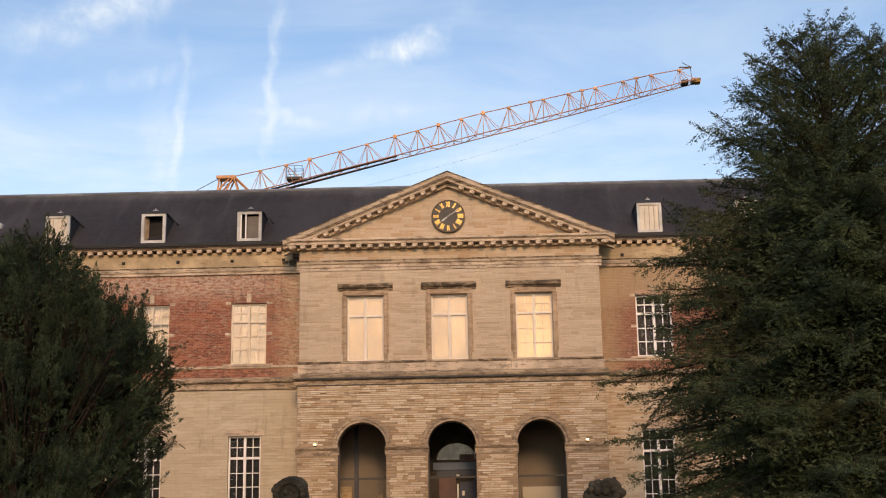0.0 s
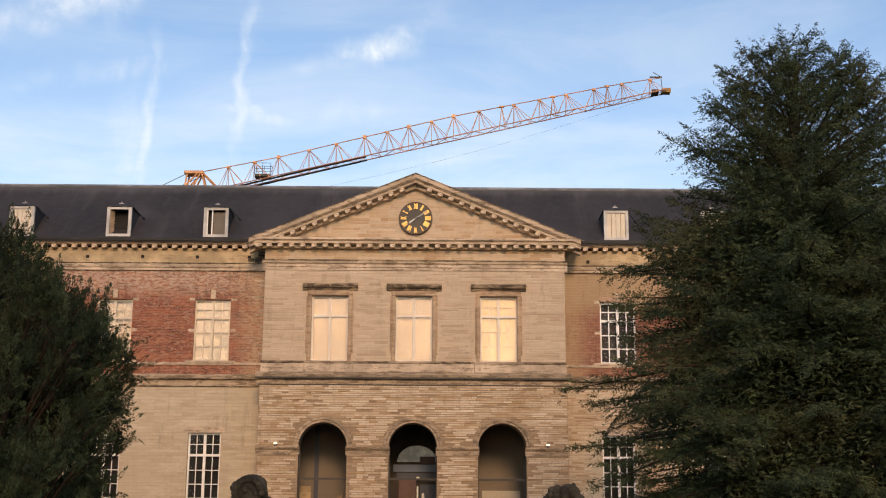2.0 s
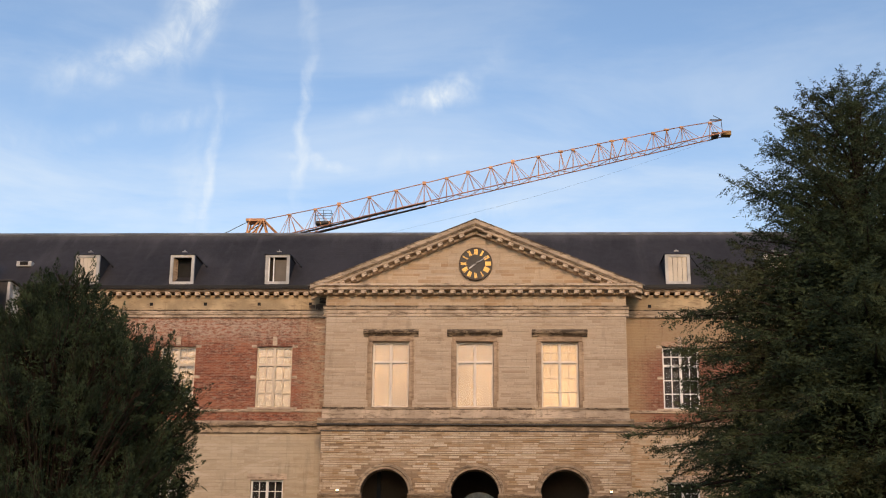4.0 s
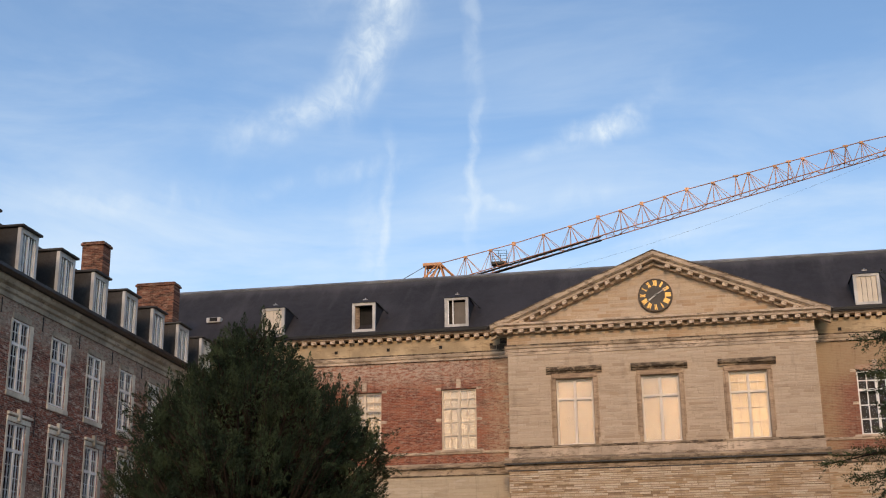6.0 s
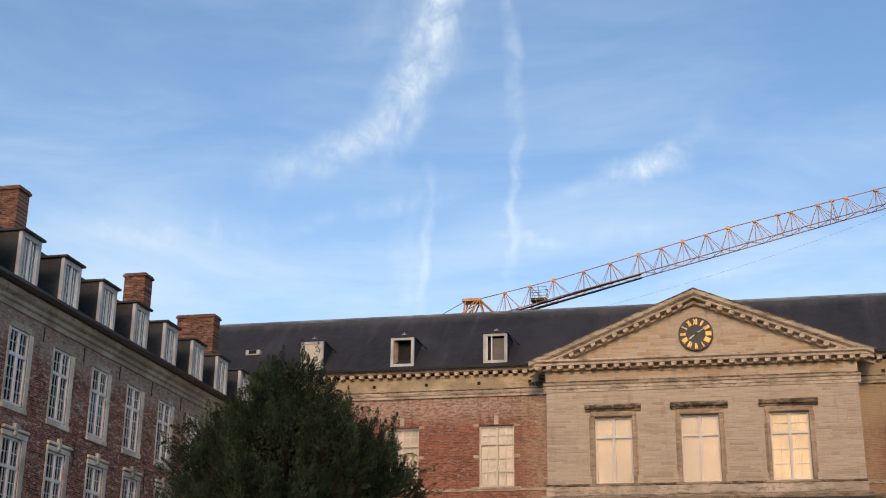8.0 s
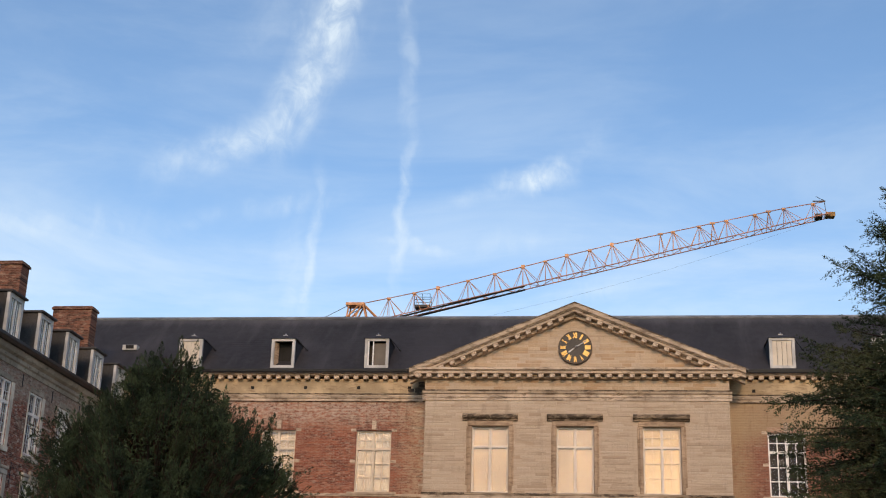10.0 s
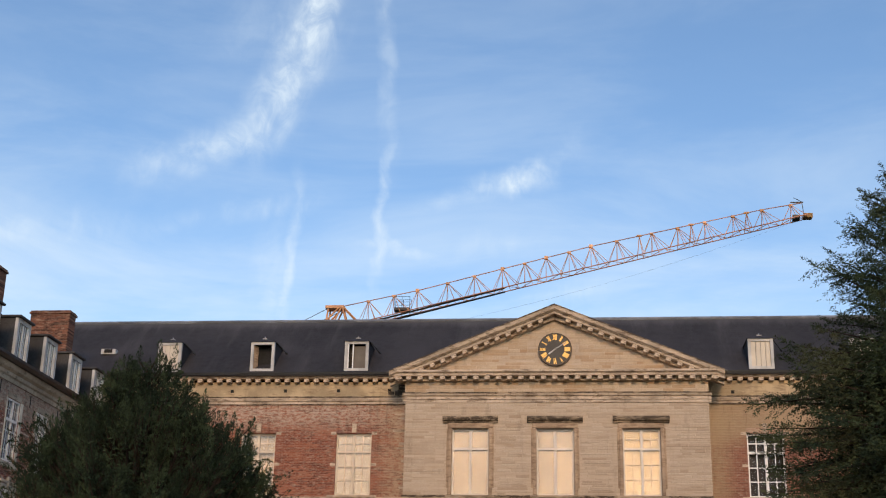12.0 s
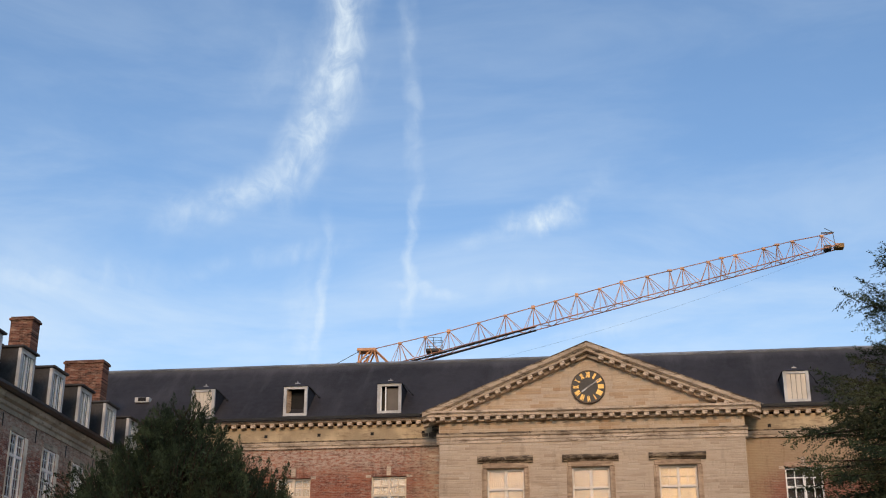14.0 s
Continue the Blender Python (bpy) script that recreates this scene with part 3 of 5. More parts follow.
# damp-blackened blocks in the frieze where the wing meets the bay
for fx0, fx1, fz0, fz1 in ((-7.95, -7.30, 14.14, 14.42), (-7.80, -7.30, 14.43, 14.66), (-8.25, -7.98, 14.20, 14.36)):
    hpart("stained_block", boxes((fx0, fx1, WY - 0.045, WY, fz0, fz1), bevel=0.006), M_HOOD, "damp-blackened frieze stone")

# middle bay: arcade below
SPRING, RAD, FLOOR = 6.03, 1.0, 1.5


def arcade():
    bm = wall_sheet((PX0 - 0.07, PX1 + 0.05, 0, 8.64), [(a - RAD, a + RAD, FLOOR, SPRING + RAD) for a in ARCH_X], on_x(PY), 0.7)
    n = 20
    for a in ARCH_X:
        for d, flip in ((0.0, False), (0.7, True)):
            for s in (-1, 1):
                prev = None
                for k in range(n // 2 + 1):
                    ang = math.pi / 2 * k / (n // 2)
                    cu, cz = a + s * RAD * math.cos(ang), SPRING + RAD * math.sin(ang)
                    cur = (cu, cz)
                    if prev:
                        top = SPRING + RAD
                        q = [(prev[0], PY + d, prev[1]), (cur[0], PY + d, cur[1]), (cur[0], PY + d, top), (prev[0], PY + d, top)]
                        if k == n // 2:
                            q = [(prev[0], PY + d, prev[1]), (cur[0], PY + d, cur[1]), (prev[0], PY + d, top)]
                        bm.faces.new([bm.verts.new(p) for p in q])
                    prev = cur
        for k in range(n):
            a0, a1 = math.pi * k / n, math.pi * (k + 1) / n
            pts = [(a + RAD * math.cos(t), SPRING + RAD * math.sin(t)) for t in (a0, a1)]
            bm.faces.new([bm.verts.new(p) for p in ((pts[0][0], PY, pts[0][1]), (pts[0][0], PY + 0.7, pts[0][1]), (pts[1][0], PY + 0.7, pts[1][1]), (pts[1][0], PY, pts[1][1]))])
    return bm


aw = arcade()
bmesh.ops.remove_doubles(aw, verts=aw.verts[:], dist=0.0005)
bmesh.ops.recalc_face_normals(aw, faces=aw.faces[:])
hpart("arcade_wall", aw, M_RUBBLE, "coursed rubble stone arcade wall with three arches")
# side returns of the bay
for x0, x1 in ((PX0 - 0.07, PX0 + 0.5), (PX1 - 0.5, PX1 + 0.05)):
    hpart("bay_return", boxes((x0, x1, PY + 0.7, WY + 0.3, 0, 8.64)), M_RUBBLE)
# archivolts
for a in ARCH_X:
    bm = bmesh.new()
    n = 28
    prof = [(1.005, 0.02), (1.005, -0.07), (1.10, -0.07), (1.12, -0.11), (1.21, -0.11), (1.23, 0.02)]
    rings = []
    for k in range(n + 1):
        t = math.pi * k / n
        rings.append([bm.verts.new((a + r * math.cos(t), PY + o, SPRING + r * math.sin(t))) for r, o in prof])
    for k in range(n):
        for j in range(len(prof)):
            bm.faces.new((rings[k][j], rings[k + 1][j], rings[k + 1][(j + 1) % len(prof)], rings[k][(j + 1) % len(prof)]))
    bmesh.ops.recalc_face_normals(bm, faces=bm.faces[:])
    hpart("archivolt", bm, M_MOULD, "weathered stone arch moulding")
# imposts on the piers
piers = [(PX0 - 0.07, ARCH_X[0] - RAD), (ARCH_X[0] + RAD, ARCH_X[1] - RAD), (ARCH_X[1] + RAD, ARCH_X[2] - RAD), (ARCH_X[2] + RAD, PX1 + 0.05)]
for p0, p1 in piers:
    bm = bmesh.new()
    run_profile(bm, [(0, 5.70), (0.03, 5.70), (0.04, 5.88), (0.09, 5.92), (0.13, 5.98), (0.13, 6.04), (0, 6.05)], (p0 - 0.05, PY, 0), (p1 + 0.05, PY, 0), (0, -1, 0))
    hpart("impost", bm, M_MOULD)

# string course, dado and upper wall of the bay
bm = bmesh.new()
run_profile(bm, [(0, 8.62), (0.05, 8.62), (0.05, 8.80), (0.11, 8.84), (0.20, 8.92), (0.24, 9.02), (0.22, 9.06), (0.08, 9.13), (0, 9.14)], (PX0 - 0.22, PY, 0), (PX1 + 0.20, PY, 0), (0, -1, 0))
hpart("string_course", bm, M_MOULD, "dark weathered stone string course")
# black strips stand in for the shade under the bay's string course
hpart("shade_line_fillet", boxes((PX0 - 0.23, PX1 + 0.21, PY - 0.225, PY, 8.845, 8.90), (PX0 - 0.10, PX1 + 0.08, PY - 0.06, PY, 8.59, 8.625)), M_GUTTER, "black strip painted as shade under the moulding")
hpart("string_core", boxes((PX0 - 0.05, PX1 + 0.03, PY, WY + 0.2, 8.64, 9.13)), M_MOULD)
bay_holes = [(x - 0.775, x + 0.775, 9.61, 12.39) for x in WIN_X]
hpart("upper_wall", wall_sheet((PX0, PX1, 9.13, 13.56), bay_holes, on_x(PY), 0.6), M_ASHLAR, "smooth pale ashlar upper wall")
for x0, x1 in ((PX0, PX0 + 0.5), (PX1 - 0.5, PX1)):
    hpart("bay_return", boxes((x0, x1, PY + 0.6, WY + 0.3, 9.13, 14.6)), M_ASHLAR)
edges = [PX0 - 0.05] + [v for x in WIN_X for v in (x - 1.02, x + 1.02)] + [PX1 + 0.05]
for k in range(0, 8, 2):
    hpart("dado_panel", boxes((edges[k], edges[k + 1] - 0.012, PY - 0.07, PY + 0.02, 9.13, 9.50), bevel=0.012), M_TRIM)
    hpart("dado_rail", boxes((edges[k], edges[k + 1] - 0.012, PY - 0.10, PY + 0.02, 9.503, 9.60), bevel=0.015), M_HOOD)
for x in WIN_X:
    # curtain colours also carry the sunset reflection, strongest in the third window
    bright = x > 2
    w = shift(window(x, 9.61, 12.39, 1.55, 0.14, on_x(PY), 2 if bright else 1, 2 if bright else 1, 3 if bright else 1, 0.70, M_PALEBAR, M_BLIND4 if bright else M_BLIND, owner=house, back_label="pale closed shutters coloured with the sunset reflection", bar=0.022))
    part("window_sill", boxes((x - 1.02, x + 1.02, PY - 0.13, PY + 0.14, 9.50, 9.605), bevel=0.012), M_MOULD, w)
    part("apron", boxes((x - 1.02, x + 1.02, PY - 0.10, PY + 0.02, 9.135, 9.497), bevel=0.012), M_TRIM, w)
    for s in (-1, 1):
        xs = sorted((x + s * 0.78, x + s * 0.93))
        part("jamb", boxes((xs[0], xs[1], PY - 0.09, PY + 0.05, 9.61, 12.40), bevel=0.02), M_SURROUND, w, "brown weathered stone jamb")
        xs = sorted((x + s * 0.933, x + s * 1.0))
        part("outer_jamb", boxes((xs[0], xs[1], PY - 0.05, PY + 0.02, 9.9, 12.40), bevel=0.01), M_SURROUND, w)
    part("lintel", boxes((x - 0.96, x + 0.96, PY - 0.09, PY + 0.05, 12.403, 12.62), bevel=0.02), M_SURROUND, w)
    bm = bmesh.new()
    run_profile(bm, [(0, 12.63), (0.10, 12.63), (0.12, 12.69), (0.22, 12.73), (0.26, 12.80), (0.26, 12.86), (0.20, 12.90), (0, 12.94)], (x - 1.17, PY, 0), (x + 1.17, PY, 0), (0, -1, 0))
    part("hood", bm, M_HOOD, w, "blackened stone window hood")

# entablature of the bay
bm = bmesh.new()
run_profile(bm, [(0, 13.50), (0.04, 13.50), (0.04, 13.62), (0.07, 13.64), (0.07, 13.76), (0.14, 13.80), (0.17, 13.88), (0.15, 13.92), (0, 13.93)], (PX0 - 0.12, PY, 0), (PX1 + 0.12, PY, 0), (0, -1, 0))
hpart("architrave", bm, M_TRIM)
# dark strips coloured as the shadow lines of the bay's architrave
hpart("shade_line_fillet", boxes((PX0 - 0.14, PX1 + 0.14, PY - 0.19, PY + 0.02, 13.88, 13.935), (PX0 - 0.06, PX1 + 0.06, PY - 0.055, PY, 13.625, 13.645)), M_HOOD, "sooty strip coloured as a moulding shadow line")
hpart("frieze", boxes((PX0 - 0.02, PX1 + 0.02, PY - 0.02, PY + 0.6, 13.93, 14.55)), M_ASHLAR)
bm = bmesh.new()
CT = 0.62
run_profile(bm, [(0, 14.40), (0.20, 14.42), (0.20, 14.56), (0.50, 14.57), (0.52, 14.66), (CT, 14.72), (CT, 14.80), (0, 14.93)], (PX0 - 0.55, PY, 0), (PX1 + 0.55, PY, 0), (0, -1, 0))
hpart("cornice", bm, M_TRIM, "pale stone cornice with modillions")
n_mod = 29
for k in range(n_mod):
    modillion(PX0 - 0.30 + (PX1 - PX0 + 0.60) * k / (n_mod - 1), PY - 0.185, 14.41)
# tympanum and raking cornices
APEX = 17.62
bm = bmesh.new()
vs = [bm.verts.new(p) for p in ((PX0 - 0.3, PY + 0.06, 14.80), (PX1 + 0.3, PY + 0.06, 14.80), (MID, PY + 0.06, APEX - 0.2), (PX0 - 0.3, PY + 0.4, 14.80), (PX1 + 0.3, PY + 0.4, 14.80), (MID, PY + 0.4, APEX - 0.2))]
for q in ((0, 1, 2), (5, 4, 3), (0, 3, 4, 1), (1, 4, 5, 2), (2, 5, 3, 0)):
    bm.faces.new([vs[i] for i in q])
hpart("tympanum", bm, M_ASHLAR, "pale stone pediment field")
for s in (-1, 1):
    bm = bmesh.new()
    foot = Vector((MID + s * 7.05, PY, 14.72))
    top = Vector((MID, PY, APEX))
    prof = [(-0.05, -0.52), (0.16, -0.50), (0.18, -0.36), (0.46, -0.33), (0.48, -0.22), (0.60, -0.14), (0.64, 0.0), (0.58, 0.03), (-0.05, 0.06)]
    slope = (APEX - 14.72) / 7.05
    # mitred at the apex: heights are measured straight up
    rows = [[bm.verts.new((p.x, PY - o, p.z + h)) for o, h in prof] for p in (foot, top)]
    for k in range(len(prof)):
        bm.faces.new((rows[0][k], rows[1][k], rows[1][(k + 1) % len(prof)], rows[0][(k + 1) % len(prof)]))
    bm.faces.new(rows[0])
    bmesh.ops.recalc_face_normals(bm, faces=bm.faces[:])
    hpart("raking_cornice", bm, M_TRIM, "pale stone raking cornice")
    # dark strips colour in the raking cornice's shade lines and its cap edge
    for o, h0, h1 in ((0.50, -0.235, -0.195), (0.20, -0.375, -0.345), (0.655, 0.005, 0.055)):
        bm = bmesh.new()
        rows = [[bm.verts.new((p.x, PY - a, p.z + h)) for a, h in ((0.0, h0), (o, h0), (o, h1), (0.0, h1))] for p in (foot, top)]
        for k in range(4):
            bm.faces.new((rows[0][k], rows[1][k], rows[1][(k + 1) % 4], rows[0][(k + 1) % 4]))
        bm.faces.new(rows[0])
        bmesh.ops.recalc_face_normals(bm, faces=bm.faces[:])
        hpart("shade_line_fillet", bm, M_HOOD, "sooty strip coloured as a moulding shadow line")
    for k in range(1, 15):
        f = k / 15.2
        p = foot.lerp(top, f)
        modillion(p.x, PY - 0.15, p.z - 0.50, s * math.atan(slope))

# ---------------------------------------------------------------- roofs
EAVE_Y, EAVE_Z, RIDGE_Z, PITCH = WY - 0.45, 15.10, 18.65, 0.86
RIDGE_Y = EAVE_Y + (RIDGE_Z - EAVE_Z) / PITCH


def slab(bm, pts, thick=0.12):
    lo = [bm.verts.new((p[0], p[1], p[2] - thick)) for p in pts]
    hi = [bm.verts.new(p) for p in pts]
    n = len(pts)
    bm.faces.new(hi)
    bm.faces.new(lo[::-1])
    for k in range(n):
        bm.faces.new((lo[k], lo[(k + 1) % n], hi[(k + 1) % n], hi[k]))
    bmesh.ops.recalc_face_normals(bm, faces=bm.faces[:])


bm = bmesh.new()
slab(bm, [(MX0, EAVE_Y, EAVE_Z), (MX1, EAVE_Y, EAVE_Z), (MX1, RIDGE_Y, RIDGE_Z), (MX0, RIDGE_Y, RIDGE_Z)])
hpart("front_roof", bm, M_SLATE, "dark slate roof slope")
bm = bmesh.new()
back_y = 2 * RIDGE_Y - EAVE_Y
slab(bm, [(MX0, RIDGE_Y, RIDGE_Z), (MX1, RIDGE_Y, RIDGE_Z), (MX1, back_y, EAVE_Z), (MX0, back_y, EAVE_Z)])
hpart("back_roof", bm, M_SLATE)
bm = bmesh.new()
beam(bm, (MX0, RIDGE_Y, RIDGE_Z + 0.02), (MX1, RIDGE_Y, RIDGE_Z + 0.02), 0.09, 8)
hpart("ridge_roll", bm, M_ZINC, "pale lead ridge roll")
hpart("back_wall", boxes((MX0, MX1, back_y - 1.0, back_y - 0.5, 0, 15.2)), M_RENDER)
for xe in (MX0, MX1 - 0.4):
    bm = bmesh.new()
    slab(bm, [(xe, EAVE_Y + 0.6, 0.12), (xe + 0.4, EAVE_Y + 0.6, 0.12), (xe + 0.4, back_y - 0.6, 0.12), (xe, back_y - 0.6, 0.12)])
    box(bm, xe, xe + 0.4, WY + 0.6, back_y - 1.0, 0.13, 15.2)
    hpart("end_wall", bm, M_RENDER)
bm = bmesh.new()
join = lambda z: EAVE_Y + (z - EAVE_Z) / PITCH
for s in (-1, 1):
    slab(bm, [(MID + s * 7.15, PY - 0.62, 14.74), (MID, PY - 0.62, APEX + 0.07), (MID, join(APEX + 0.07) + 0.1, APEX + 0.07), (MID + s * 7.15, join(14.74) + 0.5, 14.74)], 0.05)
hpart("pediment_roof", bm, M_LEAD, "lead-covered roof of the pediment")


def dormer(x):
    """Small roof dormer of the main roof: painted casing, casement, slated cheeks, lead top with a finial."""
    y, z0, z1, h = WY - 0.28, 15.25, 16.60, 0.54
    d = shift(part("dormer", boxes((x - h, x - h + 0.13, y, y + 0.14, z0, z1), (x + h - 0.13, x + h, y, y + 0.14, z0, z1), (x - h + 0.13, x + h - 0.13, y, y + 0.14, z0, z0 + 0.12), (x - h + 0.13, x + h - 0.13, y, y + 0.14, z1 - 0.12, z1)), M_DORMER, house, "small dormer with grey painted casing"))
    for s in (-1, 1):
        bm = bmesh.new()
        a, b = x + s * (h - 0.01), x + s * (h - 0.06)
        q = [(y + 0.14, z0), (y + 0.14, z1), (join(z1) + 0.1, z1), (join(z0), z0)]
        va, vb = [bm.verts.new((a, *p)) for p in q], [bm.verts.new((b, *p)) for p in q]
        bm.faces.new(va), bm.faces.new(vb[::-1])
        for k in range(4):
            bm.faces.new((va[k], va[(k + 1) % 4], vb[(k + 1) % 4], vb[k]))
        bmesh.ops.recalc_face_normals(bm, faces=bm.faces[:])
        part("cheek", bm, M_SLATE, d)
    bm = bmesh.new()
    zt = z1 + 0.22
    top = [(x - h - 0.04, y - 0.06, z1), (x + h + 0.04, y - 0.06, z1), (x, y + 0.35, zt)]
    back = [(x - h - 0.04, join(z1) + 0.2, z1), (x + h + 0.04, join(z1) + 0.2, z1), (x, join(zt) + 0.2, zt)]
    a, b = [bm.verts.new(p) for p in top], [bm.verts.new(p) for p in back]
    bm.faces.new((a[0], a[1], a[2])), bm.faces.new((a[0], a[2], b[2], b[0])), bm.faces.new((a[2], a[1], b[1], b[2])), bm.faces.new((a[1], a[0], b[0], b[1]))
    bmesh.ops.recalc_face_normals(bm, faces=bm.faces[:])
    part("dormer_roof", bm, M_SLATE, d)
    bm = bmesh.new()
    beam(bm, (x, y + 0.33, zt - 0.05), (x, y + 0.33, zt + 0.10), 0.05, 8, 0.02)
    box(bm, x - 0.10, x + 0.10, y + 0.25, y + 0.45, zt - 0.03, zt + 0.015)
    part("finial", bm, M_ZINC, d, "small zinc finial")
    bm = bmesh.new()
    beam(bm, (x + h + 0.02, y + 0.30, z1 + 0.05), (x + h + 0.42, y + 0.62, z1 - 0.38), 0.022, 6)
    beam(bm, (x + h + 0.36, y + 0.58, z1 - 0.34), (x + h + 0.46, y + 0.64, z1 - 0.40), 0.05, 6)
    part("shutter_stay", bm, M_GUTTER, d)
    return d, y, z0, z1, h


M_DUSKBLIND = plain("dull_grey_blind", (0.17, 0.145, 0.12), 0.85, 0, 0.1)
for k, x in enumerate(SIDE_X):
    d, y, z0, z1, h = dormer(x)
    if k == 1:      # shutter swung inwards, a sheet in attic shade colour behind
        part("attic_shade_sheet", boxes((x - h + 0.13, x + h - 0.13, y + 0.5, y + 0.52, z0 + 0.12, z1 - 0.12)), M_DARK, d, "open dormer window with a dark sheet as attic shade")
        bm = boxes((0, 0.30, 0, 0.03, z0 + 0.13, z1 - 0.13))
        bmesh.ops.rotate(bm, verts=bm.verts[:], cent=(0, 0, 0), matrix=Matrix.Rotation(radians(65), 3, "Z"))
        bmesh.ops.translate(bm, verts=bm.verts[:], vec=(x - h + 0.14, y + 0.1, 0))
        part("casement", bm, M_SURROUND, d)
    elif k == 2:
        part("attic_shade_sheet", boxes((x - h + 0.13, x + h - 0.13, y + 0.4, y + 0.42, z0 + 0.12, z1 - 0.12)), M_DIM, d)
        part("roller_blind", boxes((x - 0.16, x + h - 0.15, y + 0.16, y + 0.18, z0 + 0.14, z1 - 0.20)), M_DUSKBLIND, d, "grey-beige roller blind")
        part("casement", boxes((x - h + 0.135, x - h + 0.19, y + 0.03, y + 0.09, z0 + 0.12, z1 - 0.12), (x - 0.19, x - 0.14, y + 0.03, y + 0.09, z0 + 0.12, z1 - 0.12)), M_WHITE, d)
    else:
        part("casement", boxes(*[(x - h + 0.13 + i * 0.205, x - h + 0.13 + i * 0.205 + 0.195, y + 0.05, y + 0.09, z0 + 0.12, z1 - 0.12) for i in range(4)], bevel=0.008), M_CREAM, d, "closed pale board shutter")

# small roof hatch low on the roof beside the corner
bm = bmesh.new()
sx, sz = -21.6, 16.6
box(bm, sx - 0.35, sx + 0.35, join(sz) - 0.35, join(sz) + 0.3, sz - 0.2, sz + 0.05, bevel=0.02)
hpart("roof_hatch", bm, M_DORMER, "small zinc roof hatch")
# dark plate on the hatch front, coloured as the shade inside it
hpart("hatch_shade_plate", boxes((sx - 0.18, sx + 0.2, join(sz) - 0.37, join(sz) - 0.34, sz - 0.14, sz + 0.03)), M_DARK)

# porch behind the arches
M_PANEL = plain("warm_grey_panel", (0.21, 0.172, 0.13), 0.7, 0, 0.1, 1.0)
M_PALE = plain("pale_grey_panel", (0.52, 0.47, 0.38), 0.6, 0, 0.06, 1.0)
M_BLUE = plain("dark_blue_door_paint", (0.020, 0.028, 0.055), 0.45, 0, 0.1)
M_SLATEBLUE = plain("grey_blue_panel", (0.10, 0.14, 0.22), 0.4, 0, 0.1)
M_OXBLOOD = plain("oxblood_tile", (0.10, 0.042, 0.036), 0.5, 0, 0.15)
M_BAR = plain("dark_bronze_frame", (0.035, 0.032, 0.03), 0.5, 0.3, 0.1)
M_PAPER = plain("white_notice", (0.75, 0.75, 0.73), 0.6, 0, 0.03)
hpart("porch_floor", boxes((PX0, PX1, PY - 0.1, WY + 3.4, FLOOR - 0.25, FLOOR)), M_PIER)
# porch ceiling and partitions get a dim colour in place of porch shade
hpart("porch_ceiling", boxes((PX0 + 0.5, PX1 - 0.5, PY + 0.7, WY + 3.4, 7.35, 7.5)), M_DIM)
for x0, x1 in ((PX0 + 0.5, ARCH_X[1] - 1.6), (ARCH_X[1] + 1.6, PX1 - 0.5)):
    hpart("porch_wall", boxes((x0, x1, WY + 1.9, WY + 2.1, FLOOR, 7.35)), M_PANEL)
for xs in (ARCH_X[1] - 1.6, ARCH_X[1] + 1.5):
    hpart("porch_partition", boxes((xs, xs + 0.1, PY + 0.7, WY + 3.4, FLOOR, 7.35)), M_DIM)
hpart("yellow_panel", boxes((ARCH_X[0] - 1.3, ARCH_X[0] - 0.75, WY + 1.80, WY + 1.89, FLOOR, 4.6)), M_FRIEZE)
hpart("blue_post", boxes((ARCH_X[0] - 0.62, ARCH_X[0] - 0.44, WY + 1.75, WY + 1.89, FLOOR, 7.3)), M_BLUE)
hpart("notice", boxes((ARCH_X[0] + 0.38, ARCH_X[0] + 0.62, WY + 1.85, WY + 1.89, 3.6, 4.25)), M_MOULD)
hpart("pale_panel", boxes((ARCH_X[2] - 0.72, ARCH_X[2] + 0.95, WY + 1.7, WY + 1.75, FLOOR, 4.45)), M_PALE)
hpart("side_light", boxes((ARCH_X[2] - 1.25, ARCH_X[2] - 0.95, PY + 0.75, PY + 0.8, FLOOR, 6.3)), M_SLATEBLUE)
# screens with a transom bar in each arch
for a in ARCH_X:
    y0 = PY + 0.52
    scr = hpart("glazed_screen", boxes((a - RAD, a - RAD + 0.05, y0, y0 + 0.06, FLOOR, SPRING), (a + RAD - 0.05, a + RAD, y0, y0 + 0.06, FLOOR, SPRING), (a - RAD + 0.05, a + RAD - 0.05, y0, y0 + 0.06, 4.72, 4.80)), M_BAR, "dark glazed porch screen")
    if a != ARCH_X[1]:
        part("pale_rail", boxes((a - RAD + 0.05, a + RAD - 0.05, y0 - 0.03, y0 + 0.03, 3.52, 3.60)), M_PALE, scr, "pale painted rail")
# the middle passage: arched fanlight, blue beam, tiled wall and a blue door leaf
a, yb = ARCH_X[1] + 0.13, WY + 2.4
bm = bmesh.new()
n = 18
arc = [(a + 0.88 * math.cos(math.pi * i / n), 5.72 + 0.72 * math.sin(math.pi * i / n)) for i in range(n + 1)]
f0, f1 = [bm.verts.new((u, yb, z)) for u, z in arc], [bm.verts.new((u, yb + 0.05, z)) for u, z in arc]
bm.faces.new(f0), bm.faces.new(f1[::-1])
for i in range(n + 1):
    bm.faces.new((f0[i], f0[(i + 1) % (n + 1)], f1[(i + 1) % (n + 1)], f1[i]))
bmesh.ops.recalc_face_normals(bm, faces=bm.faces[:])
# pale blue colour stands in for the sky showing in the glass
M_FAN = plain("painted_sky_glass", (0.42, 0.47, 0.55), 0.15, 0, 0.3, 1.5)
hpart("fanlight", bm, M_FAN, "arched fanlight with the sky painted into its colour")
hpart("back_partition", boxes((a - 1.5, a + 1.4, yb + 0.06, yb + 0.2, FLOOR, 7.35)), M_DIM)
